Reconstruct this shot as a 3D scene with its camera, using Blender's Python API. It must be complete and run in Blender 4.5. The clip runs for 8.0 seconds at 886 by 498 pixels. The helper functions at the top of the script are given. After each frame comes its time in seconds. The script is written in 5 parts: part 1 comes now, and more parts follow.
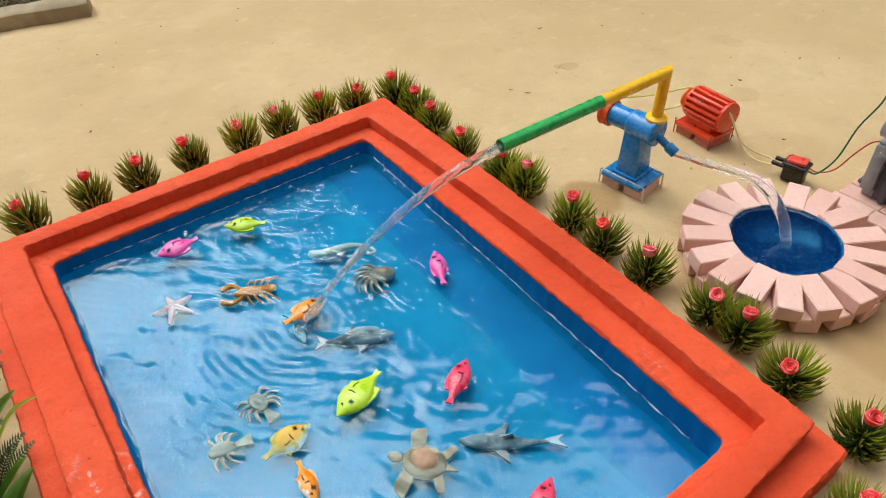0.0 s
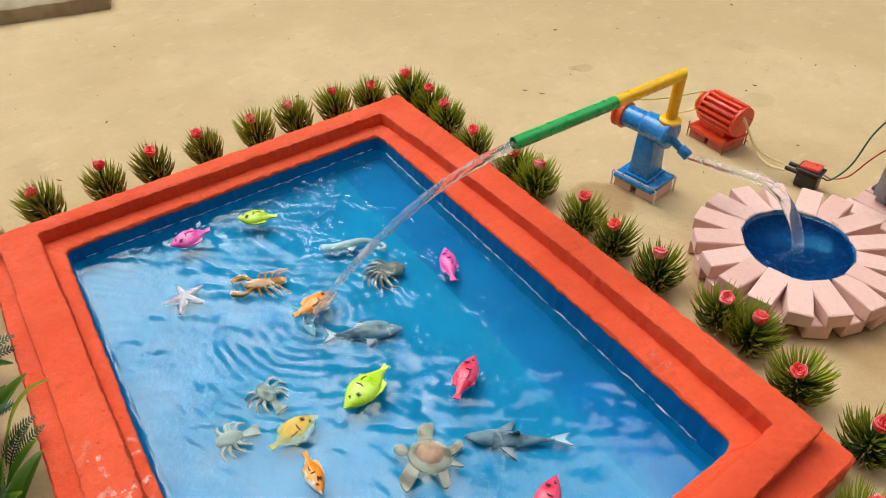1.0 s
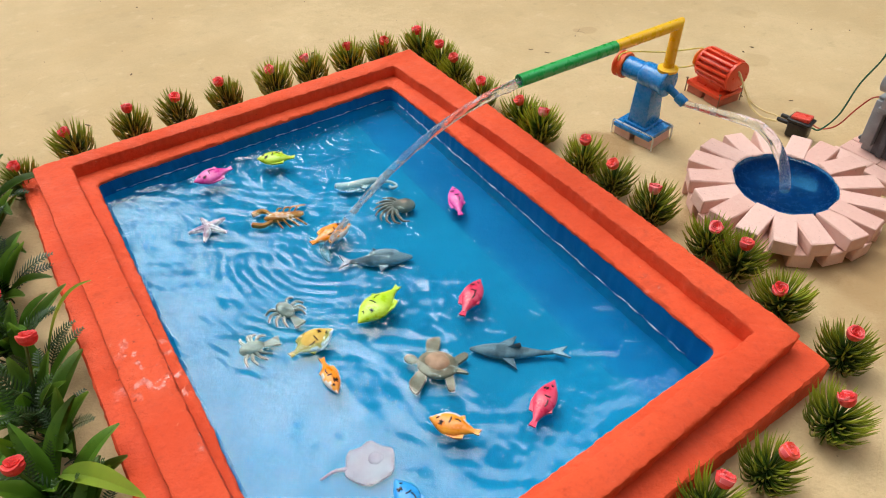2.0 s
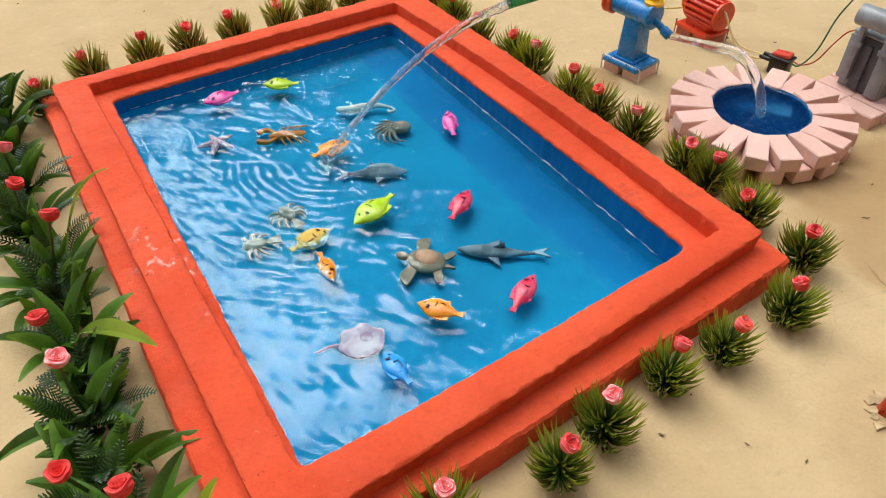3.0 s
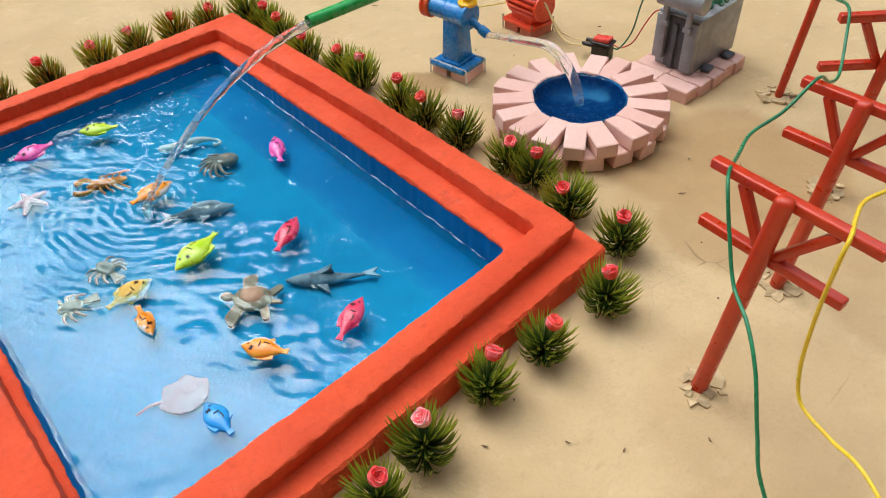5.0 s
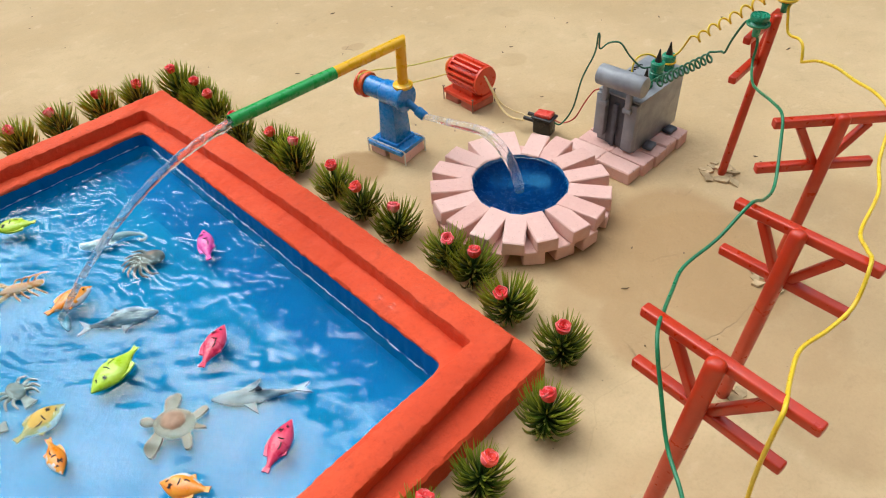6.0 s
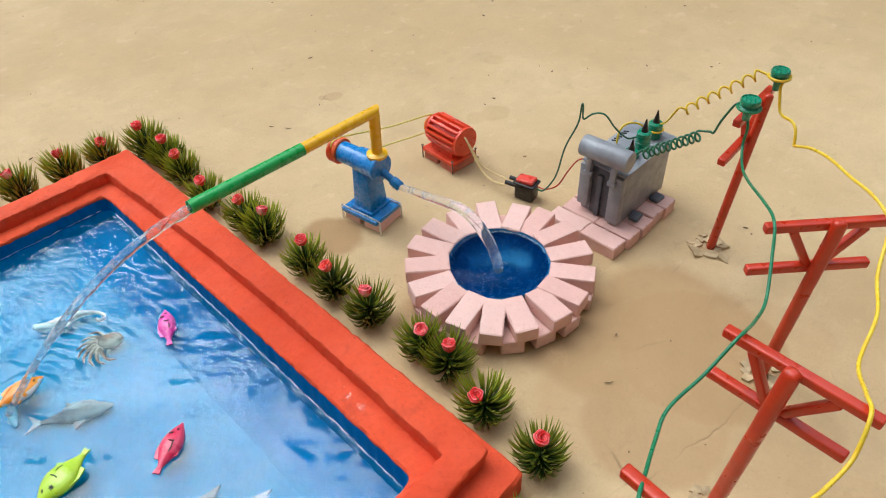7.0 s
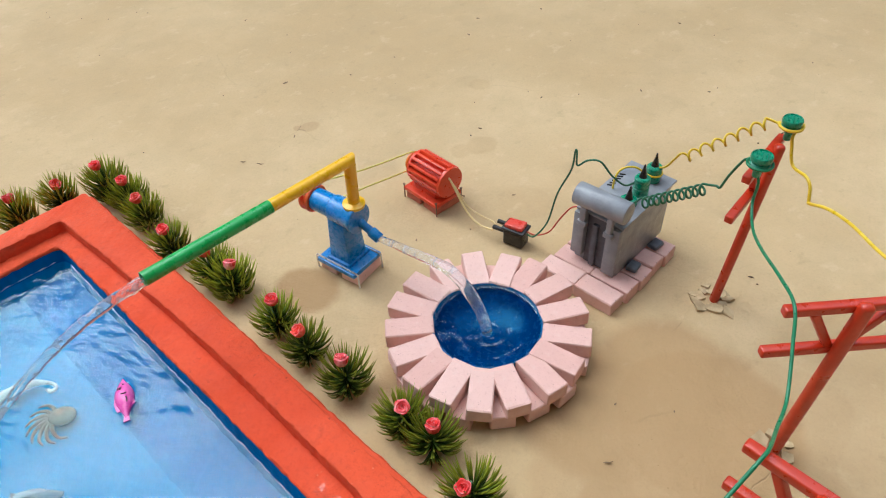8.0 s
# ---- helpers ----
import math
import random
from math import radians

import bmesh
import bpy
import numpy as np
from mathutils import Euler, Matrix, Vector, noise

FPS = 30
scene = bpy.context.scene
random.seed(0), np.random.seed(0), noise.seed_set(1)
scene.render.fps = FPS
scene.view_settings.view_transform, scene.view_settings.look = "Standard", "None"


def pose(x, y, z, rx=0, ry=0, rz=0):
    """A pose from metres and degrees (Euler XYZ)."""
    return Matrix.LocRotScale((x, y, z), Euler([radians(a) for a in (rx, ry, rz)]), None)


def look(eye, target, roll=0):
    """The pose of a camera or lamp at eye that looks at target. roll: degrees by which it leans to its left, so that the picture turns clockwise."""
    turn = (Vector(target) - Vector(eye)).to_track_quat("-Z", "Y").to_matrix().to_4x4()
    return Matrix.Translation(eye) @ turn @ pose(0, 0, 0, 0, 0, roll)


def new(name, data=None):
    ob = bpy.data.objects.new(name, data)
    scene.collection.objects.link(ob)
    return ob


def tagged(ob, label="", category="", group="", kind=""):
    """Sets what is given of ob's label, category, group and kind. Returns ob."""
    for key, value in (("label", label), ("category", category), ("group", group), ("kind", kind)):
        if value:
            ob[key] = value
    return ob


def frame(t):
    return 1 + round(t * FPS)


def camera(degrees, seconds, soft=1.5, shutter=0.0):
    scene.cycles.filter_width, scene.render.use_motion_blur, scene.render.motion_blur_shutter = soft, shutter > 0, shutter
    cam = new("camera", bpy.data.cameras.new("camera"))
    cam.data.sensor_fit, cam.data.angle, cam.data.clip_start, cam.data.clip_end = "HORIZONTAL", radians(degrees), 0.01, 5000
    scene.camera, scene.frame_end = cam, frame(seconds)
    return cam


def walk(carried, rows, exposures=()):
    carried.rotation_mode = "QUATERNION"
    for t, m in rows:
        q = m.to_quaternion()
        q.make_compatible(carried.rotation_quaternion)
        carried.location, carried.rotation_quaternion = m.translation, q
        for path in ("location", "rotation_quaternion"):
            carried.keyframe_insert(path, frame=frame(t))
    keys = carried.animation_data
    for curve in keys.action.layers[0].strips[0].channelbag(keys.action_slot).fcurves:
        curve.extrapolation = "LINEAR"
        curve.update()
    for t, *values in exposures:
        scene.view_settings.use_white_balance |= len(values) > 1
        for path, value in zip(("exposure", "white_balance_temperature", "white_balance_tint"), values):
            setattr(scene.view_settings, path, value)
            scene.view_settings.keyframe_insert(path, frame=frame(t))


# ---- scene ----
cam = camera(63.9, 8.0, soft=1.1)
PATH = [
    (0, (-0.3125, -0.0728, 0.4035), (-0.0604, 0.2961, 0.0030), -3.29),
    (0.2, (-0.3068, -0.0601, 0.4115), (-0.0576, 0.3126, 0.0128), -3.17),
    (0.5, (-0.3062, -0.0567, 0.4107), (-0.0593, 0.3192, 0.0136), -3.16),
    (0.8, (-0.3112, -0.0669, 0.4051), (-0.0654, 0.3077, 0.0060), -2.76),
    (1, (-0.3163, -0.0751, 0.4011), (-0.0692, 0.2990, 0.0024), -2.46),
    (1.2, (-0.3230, -0.0847, 0.3990), (-0.0759, 0.2894, 0.0003), -2.71),
    (1.5, (-0.3351, -0.0987, 0.3920), (-0.0913, 0.2746, -0.0094), -2.27),
    (1.7, (-0.3426, -0.1065, 0.3923), (-0.0994, 0.2663, -0.0100), -2.17),
    (2.8, (-0.3779, -0.1774, 0.3694), (-0.1438, 0.1965, -0.0373), -1.60),
    (3, (-0.3830, -0.1879, 0.3669), (-0.1493, 0.1829, -0.0429), -1.41),
    (3.2, (-0.3856, -0.2001, 0.3662), (-0.1483, 0.1699, -0.0422), -0.97),
    (3.5, (-0.3828, -0.2179, 0.3612), (-0.1440, 0.1444, -0.0531), -1.56),
    (3.8, (-0.3691, -0.2304, 0.3597), (-0.1244, 0.1219, -0.0598), -2.22),
    (4, (-0.3595, -0.2344, 0.3627), (-0.1062, 0.1130, -0.0558), -2.45),
    (4.2, (-0.3477, -0.2369, 0.3647), (-0.0872, 0.1067, -0.0525), -2.86),
    (4.5, (-0.3304, -0.2322, 0.3661), (-0.0622, 0.1061, -0.0505), -3.58),
    (4.7, (-0.3211, -0.2293, 0.3665), (-0.0483, 0.1084, -0.0477), -4.02),
    (5.8, (-0.2591, -0.1970, 0.3941), (0.0344, 0.1297, -0.0148), -4.14),
    (6, (-0.2426, -0.1943, 0.4024), (0.0592, 0.1287, -0.0034), -3.77),
    (6.2, (-0.2249, -0.1950, 0.4101), (0.0828, 0.1256, 0.0070), -3.90),
    (6.5, (-0.2067, -0.1886, 0.4210), (0.1060, 0.1281, 0.0186), -3.65),
    (6.8, (-0.1959, -0.1718, 0.4267), (0.1158, 0.1453, 0.0238), -2.93),
    (7, (-0.1839, -0.1577, 0.4296), (0.1233, 0.1609, 0.0244), -3.07),
    (7.2, (-0.1707, -0.1487, 0.4346), (0.1355, 0.1730, 0.0312), -3.62),
    (7.5, (-0.1548, -0.1346, 0.4356), (0.1540, 0.1831, 0.0310), -3.37),
    (7.8, (-0.1409, -0.1214, 0.4334), (0.1691, 0.1911, 0.0258), -2.98),
    (8, (-0.1304, -0.1124, 0.4352), (0.1804, 0.1962, 0.0251), -2.82),
]
SKY, SUN, WATER_IOR = 0.208, 1.2, 1.41
walk(cam, [(t, look(eye, target, roll)) for t, eye, target, roll in PATH],
     [(0.0, 1.09, 6650, 4), (3.5, 1.16, 6600, 6), (6.2, 1.15, 6250, 7), (7.5, 1.07, 6000, 7), (8.0, 1.07, 5900, 6)])

# ---- world, sun, exposure ----
world = bpy.data.worlds.new("overcast_sky")
scene.world = world
world.use_nodes = True
wn, wl = world.node_tree.nodes, world.node_tree.links
sky = wn.new("ShaderNodeTexSky")
sky.sky_type, sky.sun_disc = "NISHITA", False
sky.sun_elevation, sky.sun_rotation = radians(55), radians(13)
sky.air_density, sky.dust_density, sky.ozone_density = 1.0, 1.3, 1.0
grey = wn.new("ShaderNodeHueSaturation")
grey.inputs["Saturation"].default_value = 0.45
wl.new(sky.outputs["Color"], grey.inputs["Color"])
# thin high cloud over the whole sky, a little uneven
cloud = wn.new("ShaderNodeTexNoise")
cloud.inputs["Scale"].default_value, cloud.inputs["Detail"].default_value, cloud.inputs["Roughness"].default_value = 4.6, 7.0, 0.60
heading = wn.new("ShaderNodeTexCoord")
wl.new(heading.outputs["Generated"], cloud.inputs["Vector"])
spread = wn.new("ShaderNodeMapRange")
spread.interpolation_type = "SMOOTHSTEP"
for k, v in (("From Min", 0.40), ("From Max", 0.60), ("To Min", 0.62), ("To Max", 1.36)):
    spread.inputs[k].default_value = v
wl.new(cloud.outputs["Fac"], spread.inputs["Value"])
lit = wn.new("ShaderNodeMix")
lit.data_type, lit.blend_type = "RGBA", "MULTIPLY"
lit.inputs[0].default_value = 1.0
wl.new(grey.outputs["Color"], lit.inputs[6])
wl.new(spread.outputs["Result"], lit.inputs[7])
wl.new(lit.outputs[2], wn["Background"].inputs["Color"])
wn["Background"].inputs["Strength"].default_value = SKY

sun_data = bpy.data.lights.new("sun", "SUN")
sun_data.energy, sun_data.angle, sun_data.color = SUN, radians(62), (1.0, 1.0, 0.95)
sun = new("sun", sun_data)
sun.matrix_world = look((0.64, 2.79, 4.1), (0, 0, 0))


# ---- materials ----
class Nodes:
    """A small wrapper round one node material."""

    def __init__(self, name):
        self.m = bpy.data.materials.new(name)
        self.m.use_nodes = True
        self.t = self.m.node_tree
        self.b = self.t.nodes["Principled BSDF"]
        self.c = self.add("ShaderNodeTexCoord").outputs["Object"]

    def add(self, kind, **values):
        n = self.t.nodes.new(kind)
        for k, v in values.items():
            n.inputs[k].default_value = v
        return n

    def link(self, a, b):
        self.t.links.new(a, b)

    def noise(self, scale, detail=4.0, rough=0.55, vec=None):
        n = self.add("ShaderNodeTexNoise", Scale=scale, Detail=detail, Roughness=rough)
        self.link(vec or self.c, n.inputs["Vector"])
        return n.outputs["Fac"]

    def ramp(self, fac, lo, hi, a=0.0, b=1.0):
        n = self.add("ShaderNodeMapRange")
        n.interpolation_type = "SMOOTHSTEP"
        for k, v in (("From Min", lo), ("From Max", hi), ("To Min", a), ("To Max", b)):
            n.inputs[k].default_value = v
        self.link(fac, n.inputs["Value"])
        return n.outputs["Result"]

    def mix(self, fac, a, b, how="MIX"):
        n = self.t.nodes.new("ShaderNodeMix")
        n.data_type, n.blend_type = "RGBA", how
        for sock, v in ((n.inputs[0], fac), (n.inputs[6], a), (n.inputs[7], b)):
            if isinstance(v, (tuple, list)):
                sock.default_value = (*v, 1.0) if len(v) == 3 else v
            elif isinstance(v, (int, float)):
                sock.default_value = v
            else:
                self.link(v, sock)
        return n.outputs[2]

    def math(self, op, a, b=0.0):
        n = self.t.nodes.new("ShaderNodeMath")
        n.operation = op
        for sock, v in ((n.inputs[0], a), (n.inputs[1], b)):
            if isinstance(v, (int, float)):
                sock.default_value = v
            else:
                self.link(v, sock)
        return n.outputs[0]

    def bump(self, height, strength, distance, after=None):
        n = self.add("ShaderNodeBump", Strength=strength, Distance=distance)
        self.link(height, n.inputs["Height"])
        if after:
            self.link(after, n.inputs["Normal"])
        return n.outputs["Normal"]

    def done(self, colour=None, rough=None, normal=None, **values):
        for k, v in (("Base Color", colour), ("Roughness", rough), ("Normal", normal)):
            if v is None:
                continue
            if isinstance(v, tuple):
                self.b.inputs[k].default_value = (*v, 1.0)
            elif isinstance(v, float):
                self.b.inputs[k].default_value = v
            else:
                self.link(v, self.b.inputs[k])
        for k, v in values.items():
            self.b.inputs[k.replace("_", " ")].default_value = v
        return self.m


def painted(name, a, b, rough=0.45, scale=90.0, grain=900.0, relief=0.25, vary=0.0, coat=0.0, metal=0.0):
    """Paint, plastic or metal: two tones at one scale, grain and relief at a finer one."""
    n = Nodes(name)
    col = n.mix(n.ramp(n.noise(scale), 0.35, 0.65), a, b)
    fine = n.noise(grain, 3.0, 0.6)
    col = n.mix(n.ramp(fine, 0.3, 0.75, 0.0, 0.08), col, tuple(c * 0.6 for c in a))
    if vary:
        info = n.t.nodes.new("ShaderNodeObjectInfo")
        hsv = n.add("ShaderNodeHueSaturation")
        n.link(n.ramp(info.outputs["Random"], 0.0, 1.0, 1.0 - vary, 1.0 + vary), hsv.inputs["Value"])
        n.link(col, hsv.inputs["Color"])
        col = hsv.outputs["Color"]
    nor = n.bump(fine, relief, 0.0006, n.bump(n.noise(scale * 1.7), relief, 0.0015))
    r = n.ramp(n.noise(scale * 2.3), 0.3, 0.7, max(rough - 0.1, 0.03), rough + 0.12)
    return n.done(col, r, nor, Coat_Weight=coat, Metallic=metal)


def ground_material():
    n = Nodes("pale_clay_ground")
    big = n.ramp(n.noise(2.6, 5.0, 0.6), 0.36, 0.66)
    mid = n.ramp(n.noise(16.0, 6.0, 0.65), 0.38, 0.68)
    col = n.mix(big, (0.550, 0.385, 0.198), (0.648, 0.472, 0.262))
    col = n.mix(n.math("MULTIPLY", mid, 0.35), col, (0.48, 0.35, 0.19))
    fine = n.noise(420.0, 5.0, 0.7)
    col = n.mix(n.ramp(fine, 0.42, 0.8, 0.0, 0.22), col, (0.36, 0.265, 0.15))
    smear = n.add("ShaderNodeMapping")
    smear.inputs["Scale"].default_value = (1.0, 1.35, 1.0)
    smear.inputs["Rotation"].default_value = (0.0, 0.0, 0.6)
    n.link(n.c, smear.inputs["Vector"])
    drag = n.noise(34.0, 7.0, 0.68, smear.outputs[0])
    col = n.mix(n.ramp(drag, 0.57, 0.72, 0.0, 0.45), col, (0.43, 0.31, 0.165))
    col = n.mix(n.ramp(drag, 0.30, 0.44, 0.38, 0.0), col, (0.70, 0.53, 0.315))
    blot = n.ramp(n.noise(13.0, 3.0, 0.55), 0.615, 0.68, 0.0, 0.17)
    col = n.mix(blot, col, (0.40, 0.285, 0.15))
    grit = n.add("ShaderNodeTexVoronoi", Scale=95.0, Randomness=1.0)
    n.link(n.c, grit.inputs["Vector"])
    speck = n.math("MULTIPLY", n.ramp(grit.outputs["Distance"], 0.035, 0.075, 1.0, 0.0), n.ramp(n.noise(9.0), 0.52, 0.62))
    col = n.mix(n.math("MULTIPLY", speck, 0.6), col, (0.20, 0.14, 0.08))
    wob = n.add("ShaderNodeVectorMath")
    wob.operation = "MULTIPLY_ADD"
    wn3 = n.add("ShaderNodeTexNoise", Scale=22.0, Detail=4.0)
    n.link(n.c, wn3.inputs["Vector"])
    n.link(wn3.outputs["Color"], wob.inputs[0])
    wob.inputs[1].default_value = (0.022, 0.022, 0.0)
    n.link(n.c, wob.inputs[2])
    damp = None
    # drips and damp patches, and wide faint darker areas by poles and plants: x, y, radius, strength
    for x, y, r, s in ((0.086, 0.270, 0.030, 0.72), (0.346, 0.293, 0.017, 0.24), (0.325, 0.303, 0.014, 0.2), (0.248, 0.461, 0.011, 0.34),
                       (0.239, 0.469, 0.006, 0.4), (0.439, 0.379, 0.013, 0.15), (0.190, -0.045, 0.075, 0.66), (0.150, 0.010, 0.065, 0.60), (0.215, 0.000, 0.050, 0.56), (0.075, 0.125, 0.035, 0.50), (0.110, -0.055, 0.055, 0.55),
                       (0.29, -0.13, 0.09, 0.26), (-0.02, -0.175, 0.085, 0.22), (-0.09, -0.22, 0.07, 0.26), (0.10, -0.02, 0.05, 0.32), (0.24, -0.20, 0.12, 0.22), (0.155, -0.115, 0.060, 0.40), (0.235, -0.085, 0.050, 0.36), (0.120, -0.185, 0.055, 0.30), (-0.42, 0.05, 0.05, 0.25), (-0.41, 0.25, 0.04, 0.25), (0.30, 0.20, 0.03, 0.12)):
        d = n.add("ShaderNodeVectorMath")
        d.operation = "DISTANCE"
        n.link(wob.outputs[0], d.inputs[0])
        d.inputs[1].default_value = (x + 0.011, y + 0.011, 0.0)
        one = n.ramp(d.outputs["Value"], r * 0.78, r * 1.10, s, 0.0)
        damp = one if damp is None else n.math("MAXIMUM", damp, one)
    col = n.mix(damp, col, (0.36, 0.205, 0.080))
    crack = n.add("ShaderNodeTexVoronoi", Scale=7.5)
    crack.feature = "DISTANCE_TO_EDGE"
    n.link(wob.outputs[0], crack.inputs["Vector"])
    line = n.math("MULTIPLY", n.ramp(crack.outputs["Distance"], 0.0, 0.0055, 1.0, 0.0), n.ramp(n.noise(5.1, 2.0), 0.53, 0.63))
    line = n.math("MULTIPLY", line, n.ramp(damp, 0.1, 0.4, 0.12, 1.0))
    col = n.mix(n.math("MULTIPLY", line, 0.7), col, (0.18, 0.12, 0.06))
    nor = n.bump(drag, 0.28, 0.005, n.bump(n.noise(7.0, 6.0, 0.6), 0.6, 0.012))
    nor = n.bump(fine, 0.35, 0.0016, nor)
    nor = n.bump(n.math("SUBTRACT", 0.0, line), 0.4, 0.002, nor)
    r = n.ramp(damp, 0.0, 0.5, 0.88, 0.62)
    return n.done(col, r, nor, Specular_IOR_Level=0.25)


def red_masonry():
    n = Nodes("orange_red_painted_cement")
    col = n.mix(n.ramp(n.noise(14.0, 5.0, 0.6), 0.35, 0.65), (0.70, 0.071, 0.020), (0.79, 0.095, 0.030))
    fine = n.noise(330.0, 6.0, 0.7)
    col = n.mix(n.ramp(fine, 0.45, 0.8, 0.0, 0.35), col, (0.42, 0.03, 0.012))
    chip = n.math("MULTIPLY", n.ramp(n.noise(150.0, 5.0, 0.7), 0.66, 0.70), n.ramp(n.noise(11.0), 0.46, 0.58))
    pit = n.math("MULTIPLY", n.ramp(n.noise(190.0, 3.0, 0.6), 0.68, 0.72), n.ramp(n.noise(7.0), 0.45, 0.6))
    col = n.mix(n.math("MULTIPLY", chip, 0.5), col, (0.80, 0.28, 0.16))
    col = n.mix(n.math("MULTIPLY", pit, 0.6), col, (0.16, 0.012, 0.008))
    stain = n.ramp(n.noise(28.0, 6.0, 0.7), 0.56, 0.75, 0.0, 0.32)
    col = n.mix(stain, col, (0.30, 0.025, 0.012))
    # splashed, wet stretches: place and reach
    wet = None
    for x, y, z, reach in ((-0.346, 0.225, 0.030, 0.045), (-0.346, 0.152, 0.035, 0.010), (-0.031, 0.101, 0.021, 0.013)):
        d = n.add("ShaderNodeVectorMath")
        d.operation = "DISTANCE"
        n.link(n.c, d.inputs[0])
        d.inputs[1].default_value = (x, y, z)
        one = n.ramp(d.outputs["Value"], reach * 0.35, reach, 1.0, 0.0)
        wet = one if wet is None else n.math("MAXIMUM", wet, one)
    wet = n.math("MULTIPLY", wet, n.ramp(n.noise(130.0, 3.0, 0.6), 0.56, 0.60))
    col = n.mix(n.math("MULTIPLY", wet, 0.25), col, (0.30, 0.02, 0.008))
    film = n.bump(n.noise(150.0, 2.0, 0.5), 0.7, 0.004)
    n.link(wet, n.b.inputs["Coat Weight"])
    n.link(film, n.b.inputs["Coat Normal"])
    n.b.inputs["Coat Roughness"].default_value = 0.06
    nor = n.bump(n.noise(36.0, 5.0, 0.6), 0.6, 0.0045)
    nor = n.bump(fine, 0.7, 0.0014, nor)
    return n.done(col, n.ramp(n.noise(40.0), 0.3, 0.7, 0.62, 0.82), nor, Specular_IOR_Level=0.3)


def basin_blue():
    n = Nodes("blue_painted_basin")
    col = n.mix(n.ramp(n.noise(10.0, 5.0, 0.6), 0.35, 0.65), (0.007, 0.270, 0.46), (0.009, 0.330, 0.54))
    fine = n.noise(260.0, 5.0, 0.7)
    col = n.mix(n.ramp(fine, 0.5, 0.8, 0.0, 0.3), col, (0.002, 0.13, 0.33))
    pale = n.ramp(n.noise(70.0, 5.0, 0.7), 0.64, 0.74, 0.0, 0.35)
    col = n.mix(pale, col, (0.05, 0.52, 0.74))
    return n.done(col, 0.5, n.bump(fine, 0.3, 0.0008, n.bump(n.noise(40.0), 0.4, 0.003)), Specular_IOR_Level=0.1)


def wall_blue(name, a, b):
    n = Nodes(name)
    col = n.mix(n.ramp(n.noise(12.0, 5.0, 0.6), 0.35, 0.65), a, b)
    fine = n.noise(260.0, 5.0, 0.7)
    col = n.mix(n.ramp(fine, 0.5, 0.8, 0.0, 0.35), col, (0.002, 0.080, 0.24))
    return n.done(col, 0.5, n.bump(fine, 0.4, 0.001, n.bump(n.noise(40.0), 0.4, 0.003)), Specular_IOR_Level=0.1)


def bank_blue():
    """The basin's blue, darker along the wall and fading to the floor's blue."""
    n = Nodes("mid_blue_basin_bank")
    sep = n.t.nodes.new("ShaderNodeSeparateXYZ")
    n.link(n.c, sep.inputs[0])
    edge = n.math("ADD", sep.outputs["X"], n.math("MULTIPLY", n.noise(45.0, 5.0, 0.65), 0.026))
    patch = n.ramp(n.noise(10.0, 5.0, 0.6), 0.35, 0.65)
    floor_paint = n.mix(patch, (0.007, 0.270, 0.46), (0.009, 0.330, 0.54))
    # the darker blue next to the wall
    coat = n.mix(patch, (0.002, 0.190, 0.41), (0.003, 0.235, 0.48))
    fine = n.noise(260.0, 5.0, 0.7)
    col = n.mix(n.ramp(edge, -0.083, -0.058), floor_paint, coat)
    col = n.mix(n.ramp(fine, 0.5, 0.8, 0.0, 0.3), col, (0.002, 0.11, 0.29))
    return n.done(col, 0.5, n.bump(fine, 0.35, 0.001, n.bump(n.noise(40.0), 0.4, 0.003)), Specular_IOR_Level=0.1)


def clear_water(name, tint, ior, bump_scale=0.0, strength=0.0):
    """Still water: tinted see-through, with a gloss that Fresnel drives."""
    n = Nodes(name)
    out = n.t.nodes["Material Output"]
    see = n.t.nodes.new("ShaderNodeBsdfTransparent")
    see.inputs["Color"].default_value = (*tint, 1)
    gloss = n.t.nodes.new("ShaderNodeBsdfGlossy")
    gloss.inputs["Roughness"].default_value = 0.065
    gloss.inputs["Color"].default_value = (0.88, 1.0, 0.91, 1)
    fr = n.t.nodes.new("ShaderNodeFresnel")
    fr.inputs["IOR"].default_value = ior
    mixer = n.t.nodes.new("ShaderNodeMixShader")
    if strength:
        nor = n.bump(n.noise(bump_scale, 3.0, 0.5), strength, 0.002)
        n.link(nor, gloss.inputs["Normal"])
        n.link(nor, fr.inputs["Normal"])
    n.link(fr.outputs[0], mixer.inputs[0])
    n.link(see.outputs[0], mixer.inputs[1])
    n.link(gloss.outputs[0], mixer.inputs[2])
    n.link(mixer.outputs[0], out.inputs["Surface"])
    return n.m


def brick_pink():
    n = Nodes("pink_chalky_brick")
    info = n.t.nodes.new("ShaderNodeObjectInfo")
    col = n.mix(info.outputs["Random"], (0.74, 0.44, 0.37), (0.82, 0.54, 0.465))
    fine = n.noise(500.0, 5.0, 0.7)
    col = n.mix(n.ramp(n.noise(120.0, 4.0), 0.5, 0.7, 0.0, 0.22), col, (0.86, 0.68, 0.60))
    col = n.mix(n.ramp(fine, 0.5, 0.8, 0.0, 0.35), col, (0.50, 0.24, 0.19))
    pit = n.ramp(n.noise(210.0, 2.0), 0.68, 0.72)
    col = n.mix(n.math("MULTIPLY", pit, 0.4), col, (0.30, 0.13, 0.10))
    return n.done(col, 0.85, n.bump(fine, 0.5, 0.0008, n.bump(n.noise(90.0), 0.35, 0.002)), Specular_IOR_Level=0.25)


def leaf_material(name, dark, light, tip, low, high, heart=None, thin=0.0):
    """Plastic foliage: colour runs from the dark foot to the pale tips, by height or by distance from the plant's
